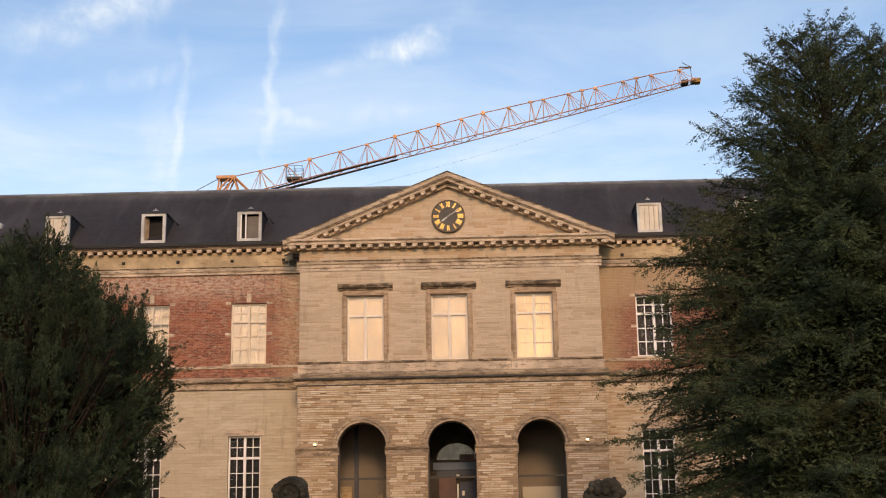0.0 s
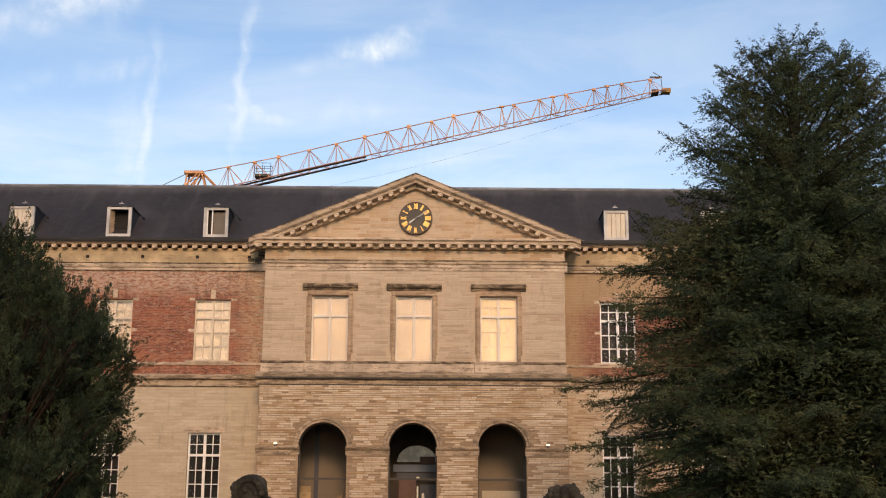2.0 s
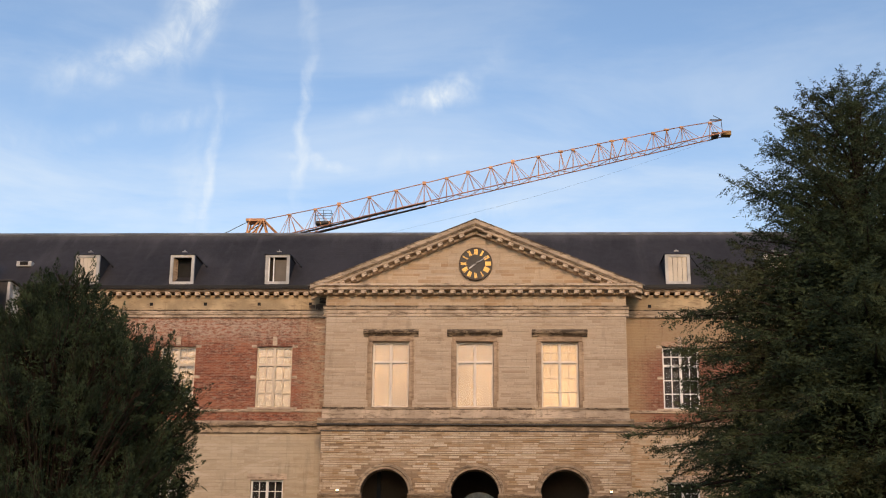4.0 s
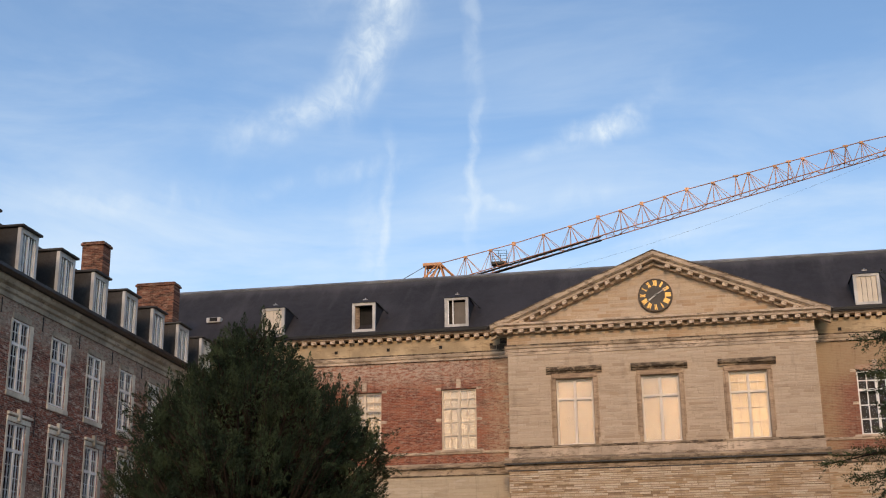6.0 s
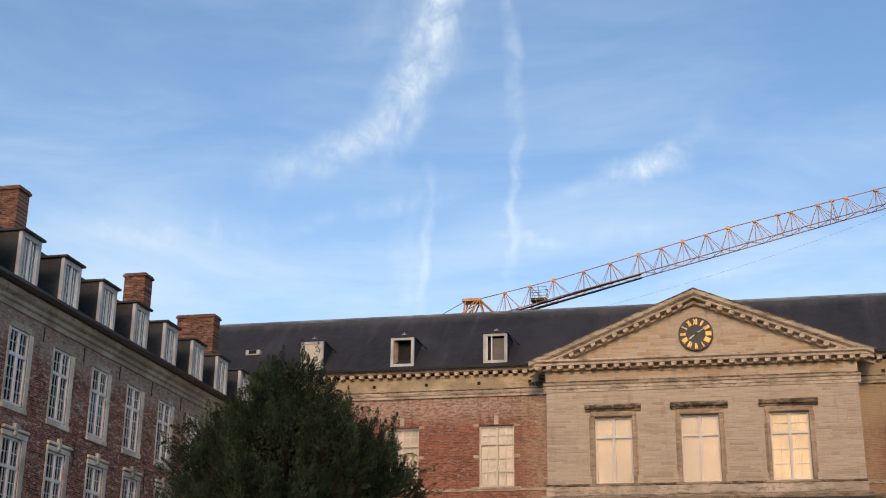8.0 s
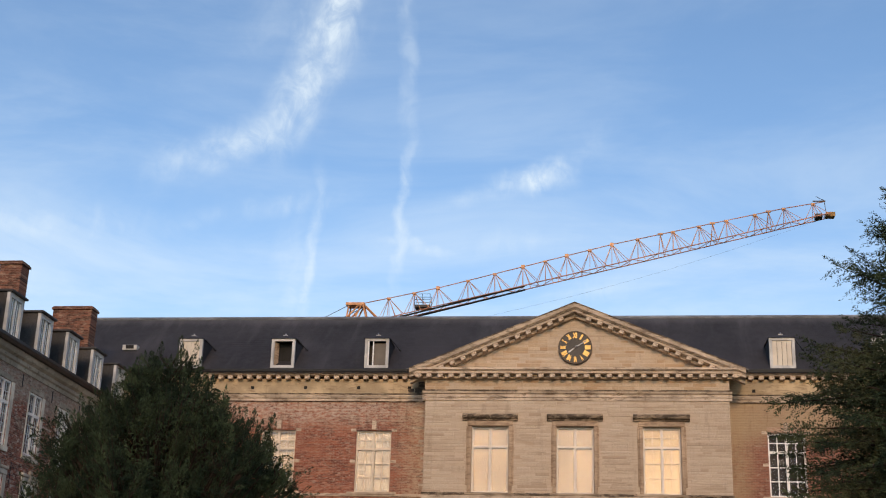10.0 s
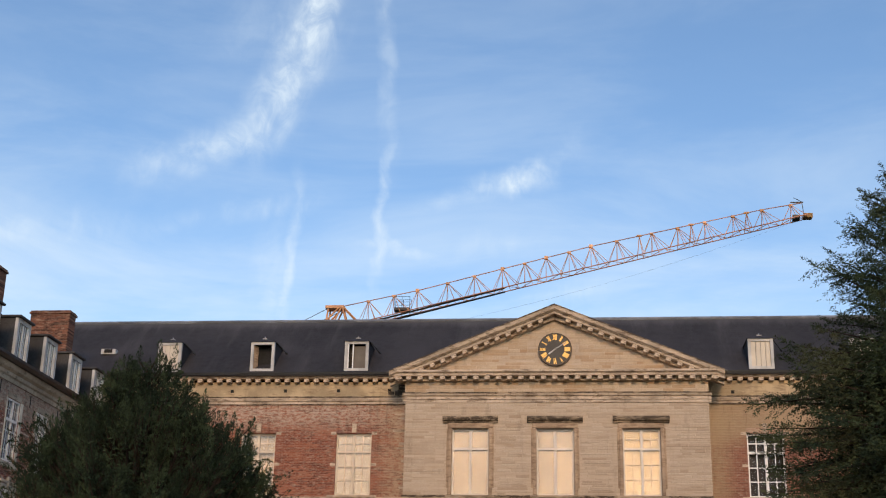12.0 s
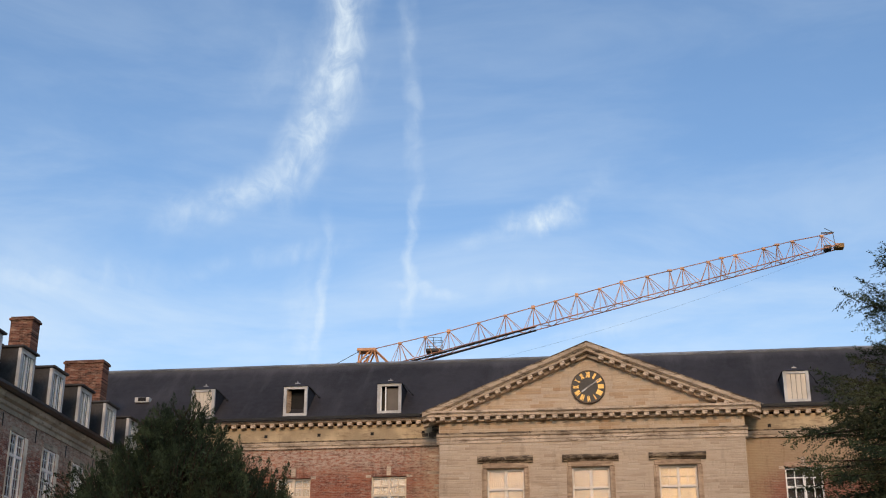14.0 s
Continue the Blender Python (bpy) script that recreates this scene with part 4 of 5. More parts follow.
# red slab painted as the brick that shows in the fanlight
hpart("fanlight_brick", boxes((a + 0.12, a + 0.80, yb - 0.03, yb - 0.01, 5.62, 5.95)), M_OXBLOOD)
hpart("fanlight_beam", boxes((a - 1.05, a + 0.9, yb - 0.06, yb - 0.005, 5.28, 5.60)), M_SLATEBLUE)
hpart("door_lintel", boxes((a - 0.9, a + 0.88, yb - 0.04, yb - 0.005, 5.02, 5.25)), M_BLUE)
hpart("tiled_wall", boxes((a - 0.8, a - 0.05, yb - 0.04, yb - 0.005, FLOOR, 4.98)), M_OXBLOOD)
hpart("blue_door_leaf", boxes((a + 0.12, a + 0.84, yb - 0.06, yb - 0.005, FLOOR, 4.75), bevel=0.01), M_BLUE, "dark blue door leaf")
hpart("white_post", boxes((a + 0.0, a + 0.07, yb - 0.10, yb - 0.065, FLOOR, 4.65)), M_PAPER)
hpart("notice", boxes((a - 0.02, a + 0.12, yb - 0.14, yb - 0.11, 4.92, 5.06)), M_PAPER)
hpart("notice", boxes((a + 0.22, a + 0.33, yb - 0.08, yb - 0.062, 4.15, 4.35)), M_PAPER)
# flight of steps in front of the porch
steps = thing("stone_steps", "broad grey stone steps up to the porch", "steps", (MID, PY - 1, 0))
for k in range(8):
    ob = part("step", boxes((PX0 - 0.3, PX1 + 0.3, PY - 0.12 - 0.34 * (8 - k), PY - 0.08, 0.1875 * k - (0 if k == 0 else 0.0), 0.1875 * (k + 1) - 0.004)), M_PIER, steps)
    ob.matrix_parent_inverse = Matrix.Translation((-MID, -PY + 1, 0))

# two small lit lamps on the impost ledge
M_LIT, _t = material("warm_lamp_glow")
add(_t, "ShaderNodeOutputMaterial", {"Surface": add(_t, "ShaderNodeEmission", {"Color": (1.0, 0.78, 0.42, 1), "Strength": 2.6}).outputs[0]})
for x in (-6.56, 4.70):
    lamp = thing("flood_lamp", "small lit flood lamp on the stone ledge", "lamp", (x, PY - 0.06, 6.055), "ledge lamps")
    part("bracket", boxes((-0.05, 0.05, -0.03, 0.05, 0.0, 0.05)), M_BAR, lamp)
    part("housing", boxes((-0.08, 0.08, -0.03, 0.06, 0.053, 0.15), bevel=0.015), M_BAR, lamp)
    part("lens", boxes((-0.065, 0.065, -0.045, -0.032, 0.065, 0.138), bevel=0.006), M_LIT, lamp, "warm glowing lens")

# ---------------------------------------------------------------- clock
CX, CZ, CR = -0.87, 15.80, 0.70
clock = thing("clock", "black round clock with gilt roman numerals on the pediment", "clock", (CX, PY - 0.05, CZ))


def disc(bm, r0, r1, y0, y1, n=64):
    """A ring (or, with r0 = 0, a disc) facing -y."""
    rows = []
    for r, y in ((r1, y1), (r1, y0), (r0, y0), (r0, y1)):
        rows.append([bm.verts.new((r * math.cos(k * math.tau / n), y, r * math.sin(k * math.tau / n))) for k in range(n)] if r > 0 else None)
    for i, j in ((0, 1), (1, 2), (2, 3)):
        if rows[i] is None or rows[j] is None:
            continue
        for k in range(n):
            bm.faces.new((rows[i][k], rows[i][(k + 1) % n], rows[j][(k + 1) % n], rows[j][k]))
    if r0 == 0:
        bm.faces.new(rows[1])
    bmesh.ops.recalc_face_normals(bm, faces=bm.faces[:])
    return bm


M_RIM = plain("dark_brown_rim", (0.085, 0.055, 0.035), 0.6, 0, 0.25)
part("chapter_ring", disc(bmesh.new(), 0.36, CR - 0.03, -0.04, 0.1), M_BLACK, clock, "black numeral ring")
M_DIALC = plain("grey_centre", (0.028, 0.025, 0.024), 0.5, 0, 0.2)
part("dial", disc(bmesh.new(), 0.0, 0.36, -0.025, 0.1), M_DIALC, clock)
part("rim", disc(bmesh.new(), CR - 0.028, CR + 0.02, -0.07, 0.1), M_RIM, clock, "dark brown rim")
for k, txt in enumerate("XII I II III IIII V VI VII VIII IX X XI".split()):
    cu = bpy.data.curves.new("numeral", "FONT")
    cu.body, cu.align_x, cu.align_y, cu.size, cu.extrude, cu.offset = txt, "CENTER", "CENTER", 0.30, 0.008, 0.020
    tmp = bpy.data.objects.new("numeral", cu)
    me = bpy.data.meshes.new_from_object(tmp)
    bpy.data.objects.remove(tmp)
    me.materials.append(M_GOLD)
    wide = max(v.co.x for v in me.vertices) - min(v.co.x for v in me.vertices)
    fit_w = {1: 0.08, 2: 0.13, 3: 0.18, 4: 0.2}[len(txt)] / wide
    ob = new("numeral", me)
    ob.parent = clock
    ang = k * math.tau / 12
    ob.matrix_basis = Matrix.Translation((0.515 * math.sin(ang), -0.055, 0.515 * math.cos(ang))) @ Matrix.Rotation(ang, 4, "Y") @ Matrix.Rotation(radians(90), 4, "X") @ Matrix.Diagonal((fit_w, 1, 1, 1))
for name, ang, ln, wd in (("minute_pointer", radians(58), 0.56, 0.022), ("hour_pointer", radians(232), 0.36, 0.03)):
    bm = boxes((-wd, wd, -0.085, -0.075, -0.10, ln))
    bmesh.ops.rotate(bm, verts=bm.verts[:], cent=(0, 0, 0), matrix=Matrix.Rotation(ang, 3, "Y"))
    part(name, bm, M_ZINC, clock, "thin pale clock pointer")

# ---------------------------------------------------------------- side wing
LX, L0, L1 = -20.96, 22.0, 55.55
LWY = [35.0 + 2.73 * k for k in range(-4, 8)]
LOWER_SHIFT = 0.25            # the lower windows sit a little further along the wall
wing = thing("side_wing", "tall brown brick wing with stone window surrounds and dormers", "building", (LX, 40, 0))


def wpart(name, bm, mat, label="", parent=None):
    ob = part(name, bm, mat, parent or wing, label)
    if parent is None:
        ob.matrix_parent_inverse = Matrix.Translation((-LX, -40, 0))
    return ob


M_WINGTRIM = plain("pale_wing_stone", (0.72, 0.66, 0.55), 0.85, 0, 0.22, 2.0, 0.006, 0.25)
M_WINGCORN = sooty("grey_cornice_stone", (0.40, 0.345, 0.27), (0.13, 0.11, 0.085), 0.53, 0.7)
WU = (9.55, 11.86)
WD = (6.0, 8.58)
holes = [(y - 0.55, y + 0.55, *WU) for y in LWY] + [(y + LOWER_SHIFT - 0.55, y + LOWER_SHIFT + 0.55, *WD) for y in LWY]
wpart("brick_wall", wall_sheet((L0, L1, 0, 12.42), holes, on_y(LX), 0.5), M_BRICK_Y, "dark red-brown weathered brick wall")
bm = bmesh.new()
run_profile(bm, [(0, 12.40), (0.05, 12.40), (0.06, 12.55), (0.12, 12.60), (0.13, 12.72), (0.24, 12.80), (0.30, 12.92), (0.30, 12.97), (0, 12.98)], (LX, L0, 0), (LX, L1, 0), (1, 0, 0))
wpart("cornice", bm, M_WINGCORN, "sooty stone cornice")
bm = bmesh.new()
run_profile(bm, [(0, 12.98), (0.42, 12.98), (0.50, 13.08), (0.50, 13.18), (0.44, 13.18), (0.40, 13.06), (0, 13.06)], (LX, L0, 0), (LX, L1 - 0.4, 0), (1, 0, 0))
wpart("gutter", bm, M_GUTTER)
random.seed(7)
for k, y in enumerate(LWY):
    w = window(y, *WU, 1.10, 0.03, on_y(LX), 2, 2, 4, 0.66, M_WHITE, M_DARK, owner=wing, bar=0.024, glass=M_WINGGLASS, blind=(y - 0.48, y + 0.48, 10.2, 11.0, M_SLATEBLUE) if k == 6 else None)
    w.matrix_parent_inverse = Matrix.Translation((-LX, -40, 0))
    for s, wd in ((-1, 0.12), (1, 0.26)):
        ys = sorted((y + s * 0.553, y + s * (0.553 + wd)))
        part("jamb", boxes((LX - 0.05, LX + 0.012, ys[0], ys[1], WU[0] - 0.02, WU[1]), bevel=0.012), M_WINGTRIM, w, "pale stone jamb")
    part("window_sill", boxes((LX - 0.05, LX + 0.05, y - 0.68, y + 0.82, WU[0] - 0.20, WU[0] - 0.023), bevel=0.015), M_WINGTRIM, w)
    part("lintel", boxes((LX - 0.05, LX + 0.02, y - 0.62, y + 0.62, WU[1] + 0.003, WU[1] + 0.20), bevel=0.01), M_WINGCORN, w)
    y += LOWER_SHIFT
    w = window(y, *WD, 1.10, 0.03, on_y(LX), 2, 2, 4, 0.66, M_WHITE, M_DARK, owner=wing, bar=0.024, glass=M_WINGGLASS)
    w.matrix_parent_inverse = Matrix.Translation((-LX, -40, 0))
    for s, wd in ((-1, 0.14), (1, 0.28)):
        ys = sorted((y + s * 0.553, y + s * (0.553 + wd)))
        part("jamb", boxes((LX - 0.05, LX + 0.015, ys[0], ys[1], WD[0] - 0.02, WD[1] + 0.003), bevel=0.012), M_WINGTRIM, w, "pale stone jamb")
    part("lintel", boxes((LX - 0.05, LX + 0.04, y - 0.69, y + 0.83, WD[1] + 0.006, WD[1] + 0.17), bevel=0.012), M_WINGTRIM, w)
    part("hood", boxes((LX - 0.05, LX + 0.09, y - 0.70, y + 0.84, WD[1] + 0.20, WD[1] + 0.30), bevel=0.02), M_WINGTRIM, w, "stone hood moulding")
    part("keystone", boxes((LX - 0.05, LX + 0.11, y - 0.09, y + 0.09, WD[1] + 0.05, WD[1] + 0.44), bevel=0.02), M_BLUESTONE, w)
    part("window_sill", boxes((LX - 0.05, LX + 0.10, y - 0.68, y + 0.82, WD[0] - 0.16, WD[0] - 0.023), bevel=0.015), M_WINGTRIM, w)
    # iron wall tie between the windows
    y -= LOWER_SHIFT
    bm = bmesh.new()
    beam(bm, (LX + 0.02, y + 1.36, 11.85), (LX + 0.02, y + 1.36, 12.34), 0.018, 6)
    wpart("wall_tie", bm, M_GUTTER)
    if k % 2:
        bm = bmesh.new()
        beam(bm, (LX + 0.03, y + 1.30, 8.3), (LX + 0.03, y + 1.30, 9.1), 0.015, 6)
        wpart("wall_tie", bm, M_GUTTER)

# mansard roof and dormers
bm = bmesh.new()
slab(bm, [(LX + 0.30, L0, 13.10), (LX + 0.30, 60, 13.10), (LX - 0.70, 60, 13.16), (LX - 0.70, L0, 13.16)], 0.1)
slab(bm, [(LX - 0.70, L0, 13.16), (LX - 0.70, 60, 13.16), (LX - 0.95, 60, 15.22), (LX - 0.95, L0, 15.22)], 0.1)
slab(bm, [(LX - 0.95, L0, 15.22), (LX - 0.95, 62, 15.22), (LX - 4.6, 62, 16.55), (LX - 4.6, L0, 16.55)], 0.1)
slab(bm, [(LX - 4.6, L0, 16.55), (LX - 4.6, 62, 16.55), (LX - 9.5, 62, 13.06), (LX - 9.5, L0, 13.06)], 0.1)
wpart("mansard_roof", bm, M_SLATE, "dark slate mansard roof")
wpart("end_wall", boxes((LX - 9.2, LX - 0.5, L0, L0 + 0.4, 0, 13.0)), M_BRICK_Y)
wpart("back_wall", boxes((LX - 9.2, LX - 8.8, L0 + 0.4, L1, 0, 13.0)), M_BRICK_Y)
M_WDORM = plain("cool_white_dormer_paint", (0.56, 0.56, 0.55), 0.6, 0, 0.12, 3.0, 0.003)
M_CHEEK = plain("grey_slated_cheek", (0.075, 0.072, 0.071), 0.75, 0, 0.25, 1.5, 0.01, 0.3)
for y in LWY:
    xf, z0, z1, h = LX + 0.02, 13.12, 14.92, 0.60
    d = part("dormer", boxes((xf - 0.12, xf, y - h, y - h + 0.16, z0, z1), (xf - 0.12, xf, y + h - 0.16, y + h, z0, z1), (xf - 0.12, xf, y - h + 0.16, y + h - 0.16, z0, z0 + 0.10), (xf - 0.12, xf, y - h + 0.16, y + h - 0.16, z1 - 0.16, z1)), M_WDORM, wing, "tall dormer with grey-white painted front")
    d.matrix_parent_inverse = Matrix.Translation((-LX, -40, 0))
    for s in (-1, 1):
        bm = bmesh.new()
        a, b = y + s * (h - 0.012), y + s * (h - 0.07)
        q = [(xf - 0.121, z0), (xf - 0.121, z1), (LX - 1.6, z1), (LX - 1.1, z0)]
        va, vb = [bm.verts.new((p[0], a, p[1])) for p in q], [bm.verts.new((p[0], b, p[1])) for p in q]
        bm.faces.new(va), bm.faces.new(vb[::-1])
        for k in range(4):
            bm.faces.new((va[k], va[(k + 1) % 4], vb[(k + 1) % 4], vb[k]))
        bmesh.ops.recalc_face_normals(bm, faces=bm.faces[:])
        part("cheek", bm, M_CHEEK, d, "grey slated dormer cheek")
    bm = boxes((LX - 2.0, xf + 0.12, y - h - 0.08, y + h + 0.08, z1 + 0.003, z1 + 0.09), bevel=0.02)
    part("dormer_roof", bm, M_CHEEK, d, "flat dark dormer top")
    fr = part("casement", boxes((xf - 0.10, xf - 0.04, y - 0.44, y - 0.37, z0 + 0.10, z1 - 0.16), (xf - 0.10, xf - 0.04, y + 0.37, y + 0.44, z0 + 0.10, z1 - 0.16), (xf - 0.10, xf - 0.03, y - 0.05, y + 0.05, z0 + 0.10, z1 - 0.16),
                              (xf - 0.09, xf - 0.05, y - 0.23, y - 0.19, z0 + 0.10, z1 - 0.16), (xf - 0.09, xf - 0.05, y + 0.19, y + 0.23, z0 + 0.10, z1 - 0.16)), M_WHITE, d, "white casement")
    # dim sheets stand in for the unlit room in some dormers
    part("curtain", boxes((xf - 0.30, xf - 0.28, y - 0.5, y + 0.5, z0, z1)), M_DIM if random.random() < 0.4 else M_BLIND2, d)
    g = part("pane", boxes((xf - 0.078, xf - 0.070, y - 0.44, y + 0.44, z0 + 0.10, z1 - 0.16)), M_GLASS, d)
    g.visible_shadow = False


def chimney(x0, x1, y, top, deep=0.8):
    c = wpart("chimney", boxes((x0, x1, y, y + deep, 14.6, top - 0.16)), M_CHIMNEY, "weathered brick chimney stack")
    part("chimney_cap", boxes((x0 - 0.06, x1 + 0.06, y - 0.06, y + deep + 0.06, top - 0.157, top - 0.06), (x0 - 0.02, x1 + 0.02, y - 0.02, y + deep + 0.02, top - 0.06, top), bevel=0.012), M_CHIMNEY, c, "corbelled brick cap")
    return c


chimney(-23.72, -22.80, 47.0, 17.60, 0.7)
chimney(-23.95, -22.17, 53.0, 17.48, 0.7)
chimney(-23.60, -22.55, 36.5, 17.38, 0.7)

# ---------------------------------------------------------------- tower crane far behind the roof
CY = 110.0
M_TIPYEL = plain("dull_yellow_paint", (0.36, 0.20, 0.06), 0.6, 0, 0.2)
crane = thing("tower_crane", "orange lattice tower crane jib rising behind the roof", "crane", (-22.6, CY, 0))


def cpart(name, bm, mat, label=""):
    ob = part(name, bm, mat, crane, label)
    ob.matrix_parent_inverse = Matrix.Translation((22.6, -CY, 0))
    return ob


def jib_low(x):
    return 34.17 + 0.242 * (x + 14.11)


def jib_top(x):
    return float(np.interp(x, [-22.0, -13.97, 1.42, 16.65, 20.2], [34.40, 36.08, 40.02, 43.26, 43.85]))


bm = bmesh.new()
for dy in (-0.65, 0.65):
    beam(bm, (-22.6, CY + dy, jib_low(-22.6)), (20.6, CY + dy, jib_low(20.6)), 0.05, 8)
cpart("lower_chord", bm, M_CHORD, "rust-red lower chords")
bm = bmesh.new()
knots = [-22.0, -13.97, 1.42, 16.65, 20.2]
for a, b in zip(knots, knots[1:]):
    beam(bm, (a, CY, jib_top(a)), (b, CY, jib_top(b)), 0.045, 8)
cpart("upper_chord", bm, M_CHORD, "rust-red upper chord")
apexes = [-18.4, -16.1, -14.0, -11.3, -8.9, -6.4, -4.4, -2.5, -0.45, 1.5, 3.8, 6.9, 9.2, 11.6, 14.1, 16.65, 19.2]
for i, ax in enumerate(apexes):
    bm = bmesh.new()
    big = ax in (-14.0, -6.4, -2.5, 1.5)
    for dx in (-1.15, -0.35, 0.35, 1.15):
        for dy in (-0.65, 0.65):
            px = min(20.4, ax + dx + 0.35)
            beam(bm, (ax, CY, jib_top(ax)), (px, CY + dy, jib_low(px)), 0.026, 5)
    box(bm, ax - 0.16, ax + 0.16, CY - 0.12, CY + 0.12, jib_top(ax) - 0.14, jib_top(ax) + (0.14 if big else 0.03))
    cpart("lattice_bay", bm, M_ORANGE)
bm = bmesh.new()
x = -22.0
s = 1
while x < 20.2:
    beam(bm, (x, CY - 0.65 * s, jib_low(x)), (x + 1.15, CY + 0.65 * s, jib_low(x + 1.15)), 0.03, 5)
    x, s = x + 1.15, -s
cpart("lower_bracing", bm, M_ORANGE)
for ax in (5.8, 10.4, 15.3):
    bm = bmesh.new()
    for dy in (-0.65, 0.65):
        beam(bm, (ax, CY, jib_top(ax)), (ax - 0.2, CY + dy, jib_low(ax - 0.2)), 0.03, 5)
        beam(bm, (ax, CY, jib_top(ax)), (ax + 0.35, CY + dy, jib_low(ax + 0.35)), 0.03, 5)
    box(bm, ax - 0.22, ax + 0.22, CY - 0.1, CY + 0.1, jib_top(ax) - 0.07, jib_top(ax) + 0.09)
    cpart("jib_joint", bm, M_ORANGE)
for dy in (-0.5, 0.5):
    for a, b in (((-22.1, 33.0), (-21.9, 34.55)), ((-21.4, 33.0), (-20.7, 34.6)), ((-20.7, 34.6), (-19.2, 33.1)), ((-20.7, 34.6), (-20.2, 32.8)), ((-22.1, 33.2), (-20.9, 34.5))):
        bm = bmesh.new()
        beam(bm, (a[0], CY + dy, a[1]), (b[0], CY + dy, b[1]), 0.08, 6)
        cpart("heel_strut", bm, M_ORANGE)
bm = bmesh.new()
box(bm, -22.2, -20.5, CY - 0.6, CY + 0.6, 34.35, 34.62, bevel=0.03)
cpart("jib_head", bm, M_ORANGE, "orange heel frame of the jib")
bm = bmesh.new()
for dx, dy in ((0, -0.55), (0.9, 0.55)):
    beam(bm, (-21.8 + dx, CY + dy, 34.4), (-25.6 + dx, CY + dy, 32.4), 0.035, 5)
cpart("stay_cable", bm, M_CABLE)
bm = bmesh.new()
mx = -22.6
for dx in (-0.8, 0.8):
    for dy in (-0.8, 0.8):
        beam(bm, (mx + dx, CY + dy, 0), (mx + dx, CY + dy, 32.0), 0.1, 6)
for k in range(16):
    for dy in (-0.8, 0.8):
        beam(bm, (mx - 0.8, CY + dy, 2 * k), (mx + 0.8, CY + dy, 2 * k + 2), 0.05, 5)
cpart("mast", bm, M_ORANGE)
bm = bmesh.new()
for x0, x1 in ((-19.0, -6.2),):
    for dy in (-0.55, 0.55):
        beam(bm, (x0, CY + dy, jib_low(x0) - 0.18), (x1, CY + dy, jib_low(x1) - 0.05), 0.085, 6)
cpart("catwalk", bm, M_BAR, "dark catwalk under the jib")
bm = boxes((-16.0, -14.6, CY - 0.5, CY + 0.5, jib_low(-15.3) + 0.28, jib_low(-15.3) + 0.50))
for px in (-16.0, -15.3, -14.6):
    for dy in (-0.5, 0.5):
        beam(bm, (px, CY + dy, jib_low(-15.3) + 0.5), (px, CY + dy, jib_low(-15.3) + 1.5), 0.025, 5)
for dy in (-0.5, 0.5):
    for hh in (1.0, 1.5):
        beam(bm, (-16.0, CY + dy, jib_low(-15.3) + hh), (-14.6, CY + dy, jib_low(-15.3) + hh), 0.022, 5)
cpart("winch_platform", bm, M_BAR, "dark winch platform with a rail")
bm = bmesh.new()
box(bm, 20.2, 21.0, CY - 0.4, CY + 0.4, 42.35, 42.75, bevel=0.03)
cpart("jib_tip", bm, M_TIPYEL, "yellow end block at the tip")
cpart("tip_pulley", boxes((19.3, 19.9, CY - 0.4, CY + 0.4, 42.25, 42.6)), M_BAR)
bm = bmesh.new()
beam(bm, (20.2, CY, 43.95), (20.3, CY, 42.7), 0.03, 5)
beam(bm, (20.2, CY, 43.95), (19.5, CY, 44.35), 0.03, 5)
box(bm, 19.2, 20.3, CY - 0.06, CY + 0.06, 43.86, 43.95)
cpart("anemometer_mast", bm, M_BAR)
bm = bmesh.new()
pts = [Vector((20.2, CY, 42.3)).lerp(Vector((-14.0, CY, 32.4)), k / 12) - Vector((0, 0, 0.7 * math.sin(math.pi * k / 12))) for k in range(13)]
for a, b in zip(pts, pts[1:]):
    beam(bm, a, b, 0.006, 4)
cpart("hoist_rope", bm, M_CABLE, "thin grey hoist rope")

# ---------------------------------------------------------------- trees


def leaf_mesh(name, mat, pos, way, length, width, rng):
    """Thin pointed leaflets, four corners each, at pos along way."""
    n = len(pos)
    side = np.cross(way, rng.normal(size=(n, 3)))
    side /= np.linalg.norm(side, axis=1)[:, None] + 1e-9
    L, W = length[:, None], width[:, None]
    v = np.stack([pos - way * L * 0.5, pos + side * W * 0.5 - way * L * 0.05, pos + way * L * 0.5, pos - side * W * 0.5 - way * L * 0.05], 1).reshape(-1, 3)
    me = bpy.data.meshes.new(name)
    me.vertices.add(4 * n), me.loops.add(4 * n), me.polygons.add(n)
    me.vertices.foreach_set("co", v.astype(np.float32).ravel())
    me.loops.foreach_set("vertex_index", np.arange(4 * n, dtype=np.int32))
    me.polygons.foreach_set("loop_start", np.arange(0, 4 * n, 4, dtype=np.int32))
    me.update(calc_edges=True)
    me.materials.append(mat)
    return me


def unit(v):
    return v / (np.linalg.norm(v, axis=-1, keepdims=True) + 1e-9)


def tree_base(name, label, at, height, girth):
    tree = thing(name, label, "tree", at)
    bm = bmesh.new()
    zk = np.linspace(0, height * 0.94, 10)
    for a, b in zip(zk, zk[1:]):
        ra, rb = (girth * (1 - z / height) ** 0.8 + 0.015 for z in (a, b))
        beam(bm, (0.12 * math.sin(a), 0.1 * math.cos(a * 0.8), a), (0.12 * math.sin(b), 0.1 * math.cos(b * 0.8), b), ra, 10, rb)
    part("trunk", bm, M_BARK, tree)
    return tree


def crown_part(name, mat, tree, pos, way, length, width, rng):
    ob = new(name, leaf_mesh(name, mat, pos.reshape(-1, 3), way.reshape(-1, 3), length.ravel(), width.ravel(), rng))
    ob.parent = tree
    return ob


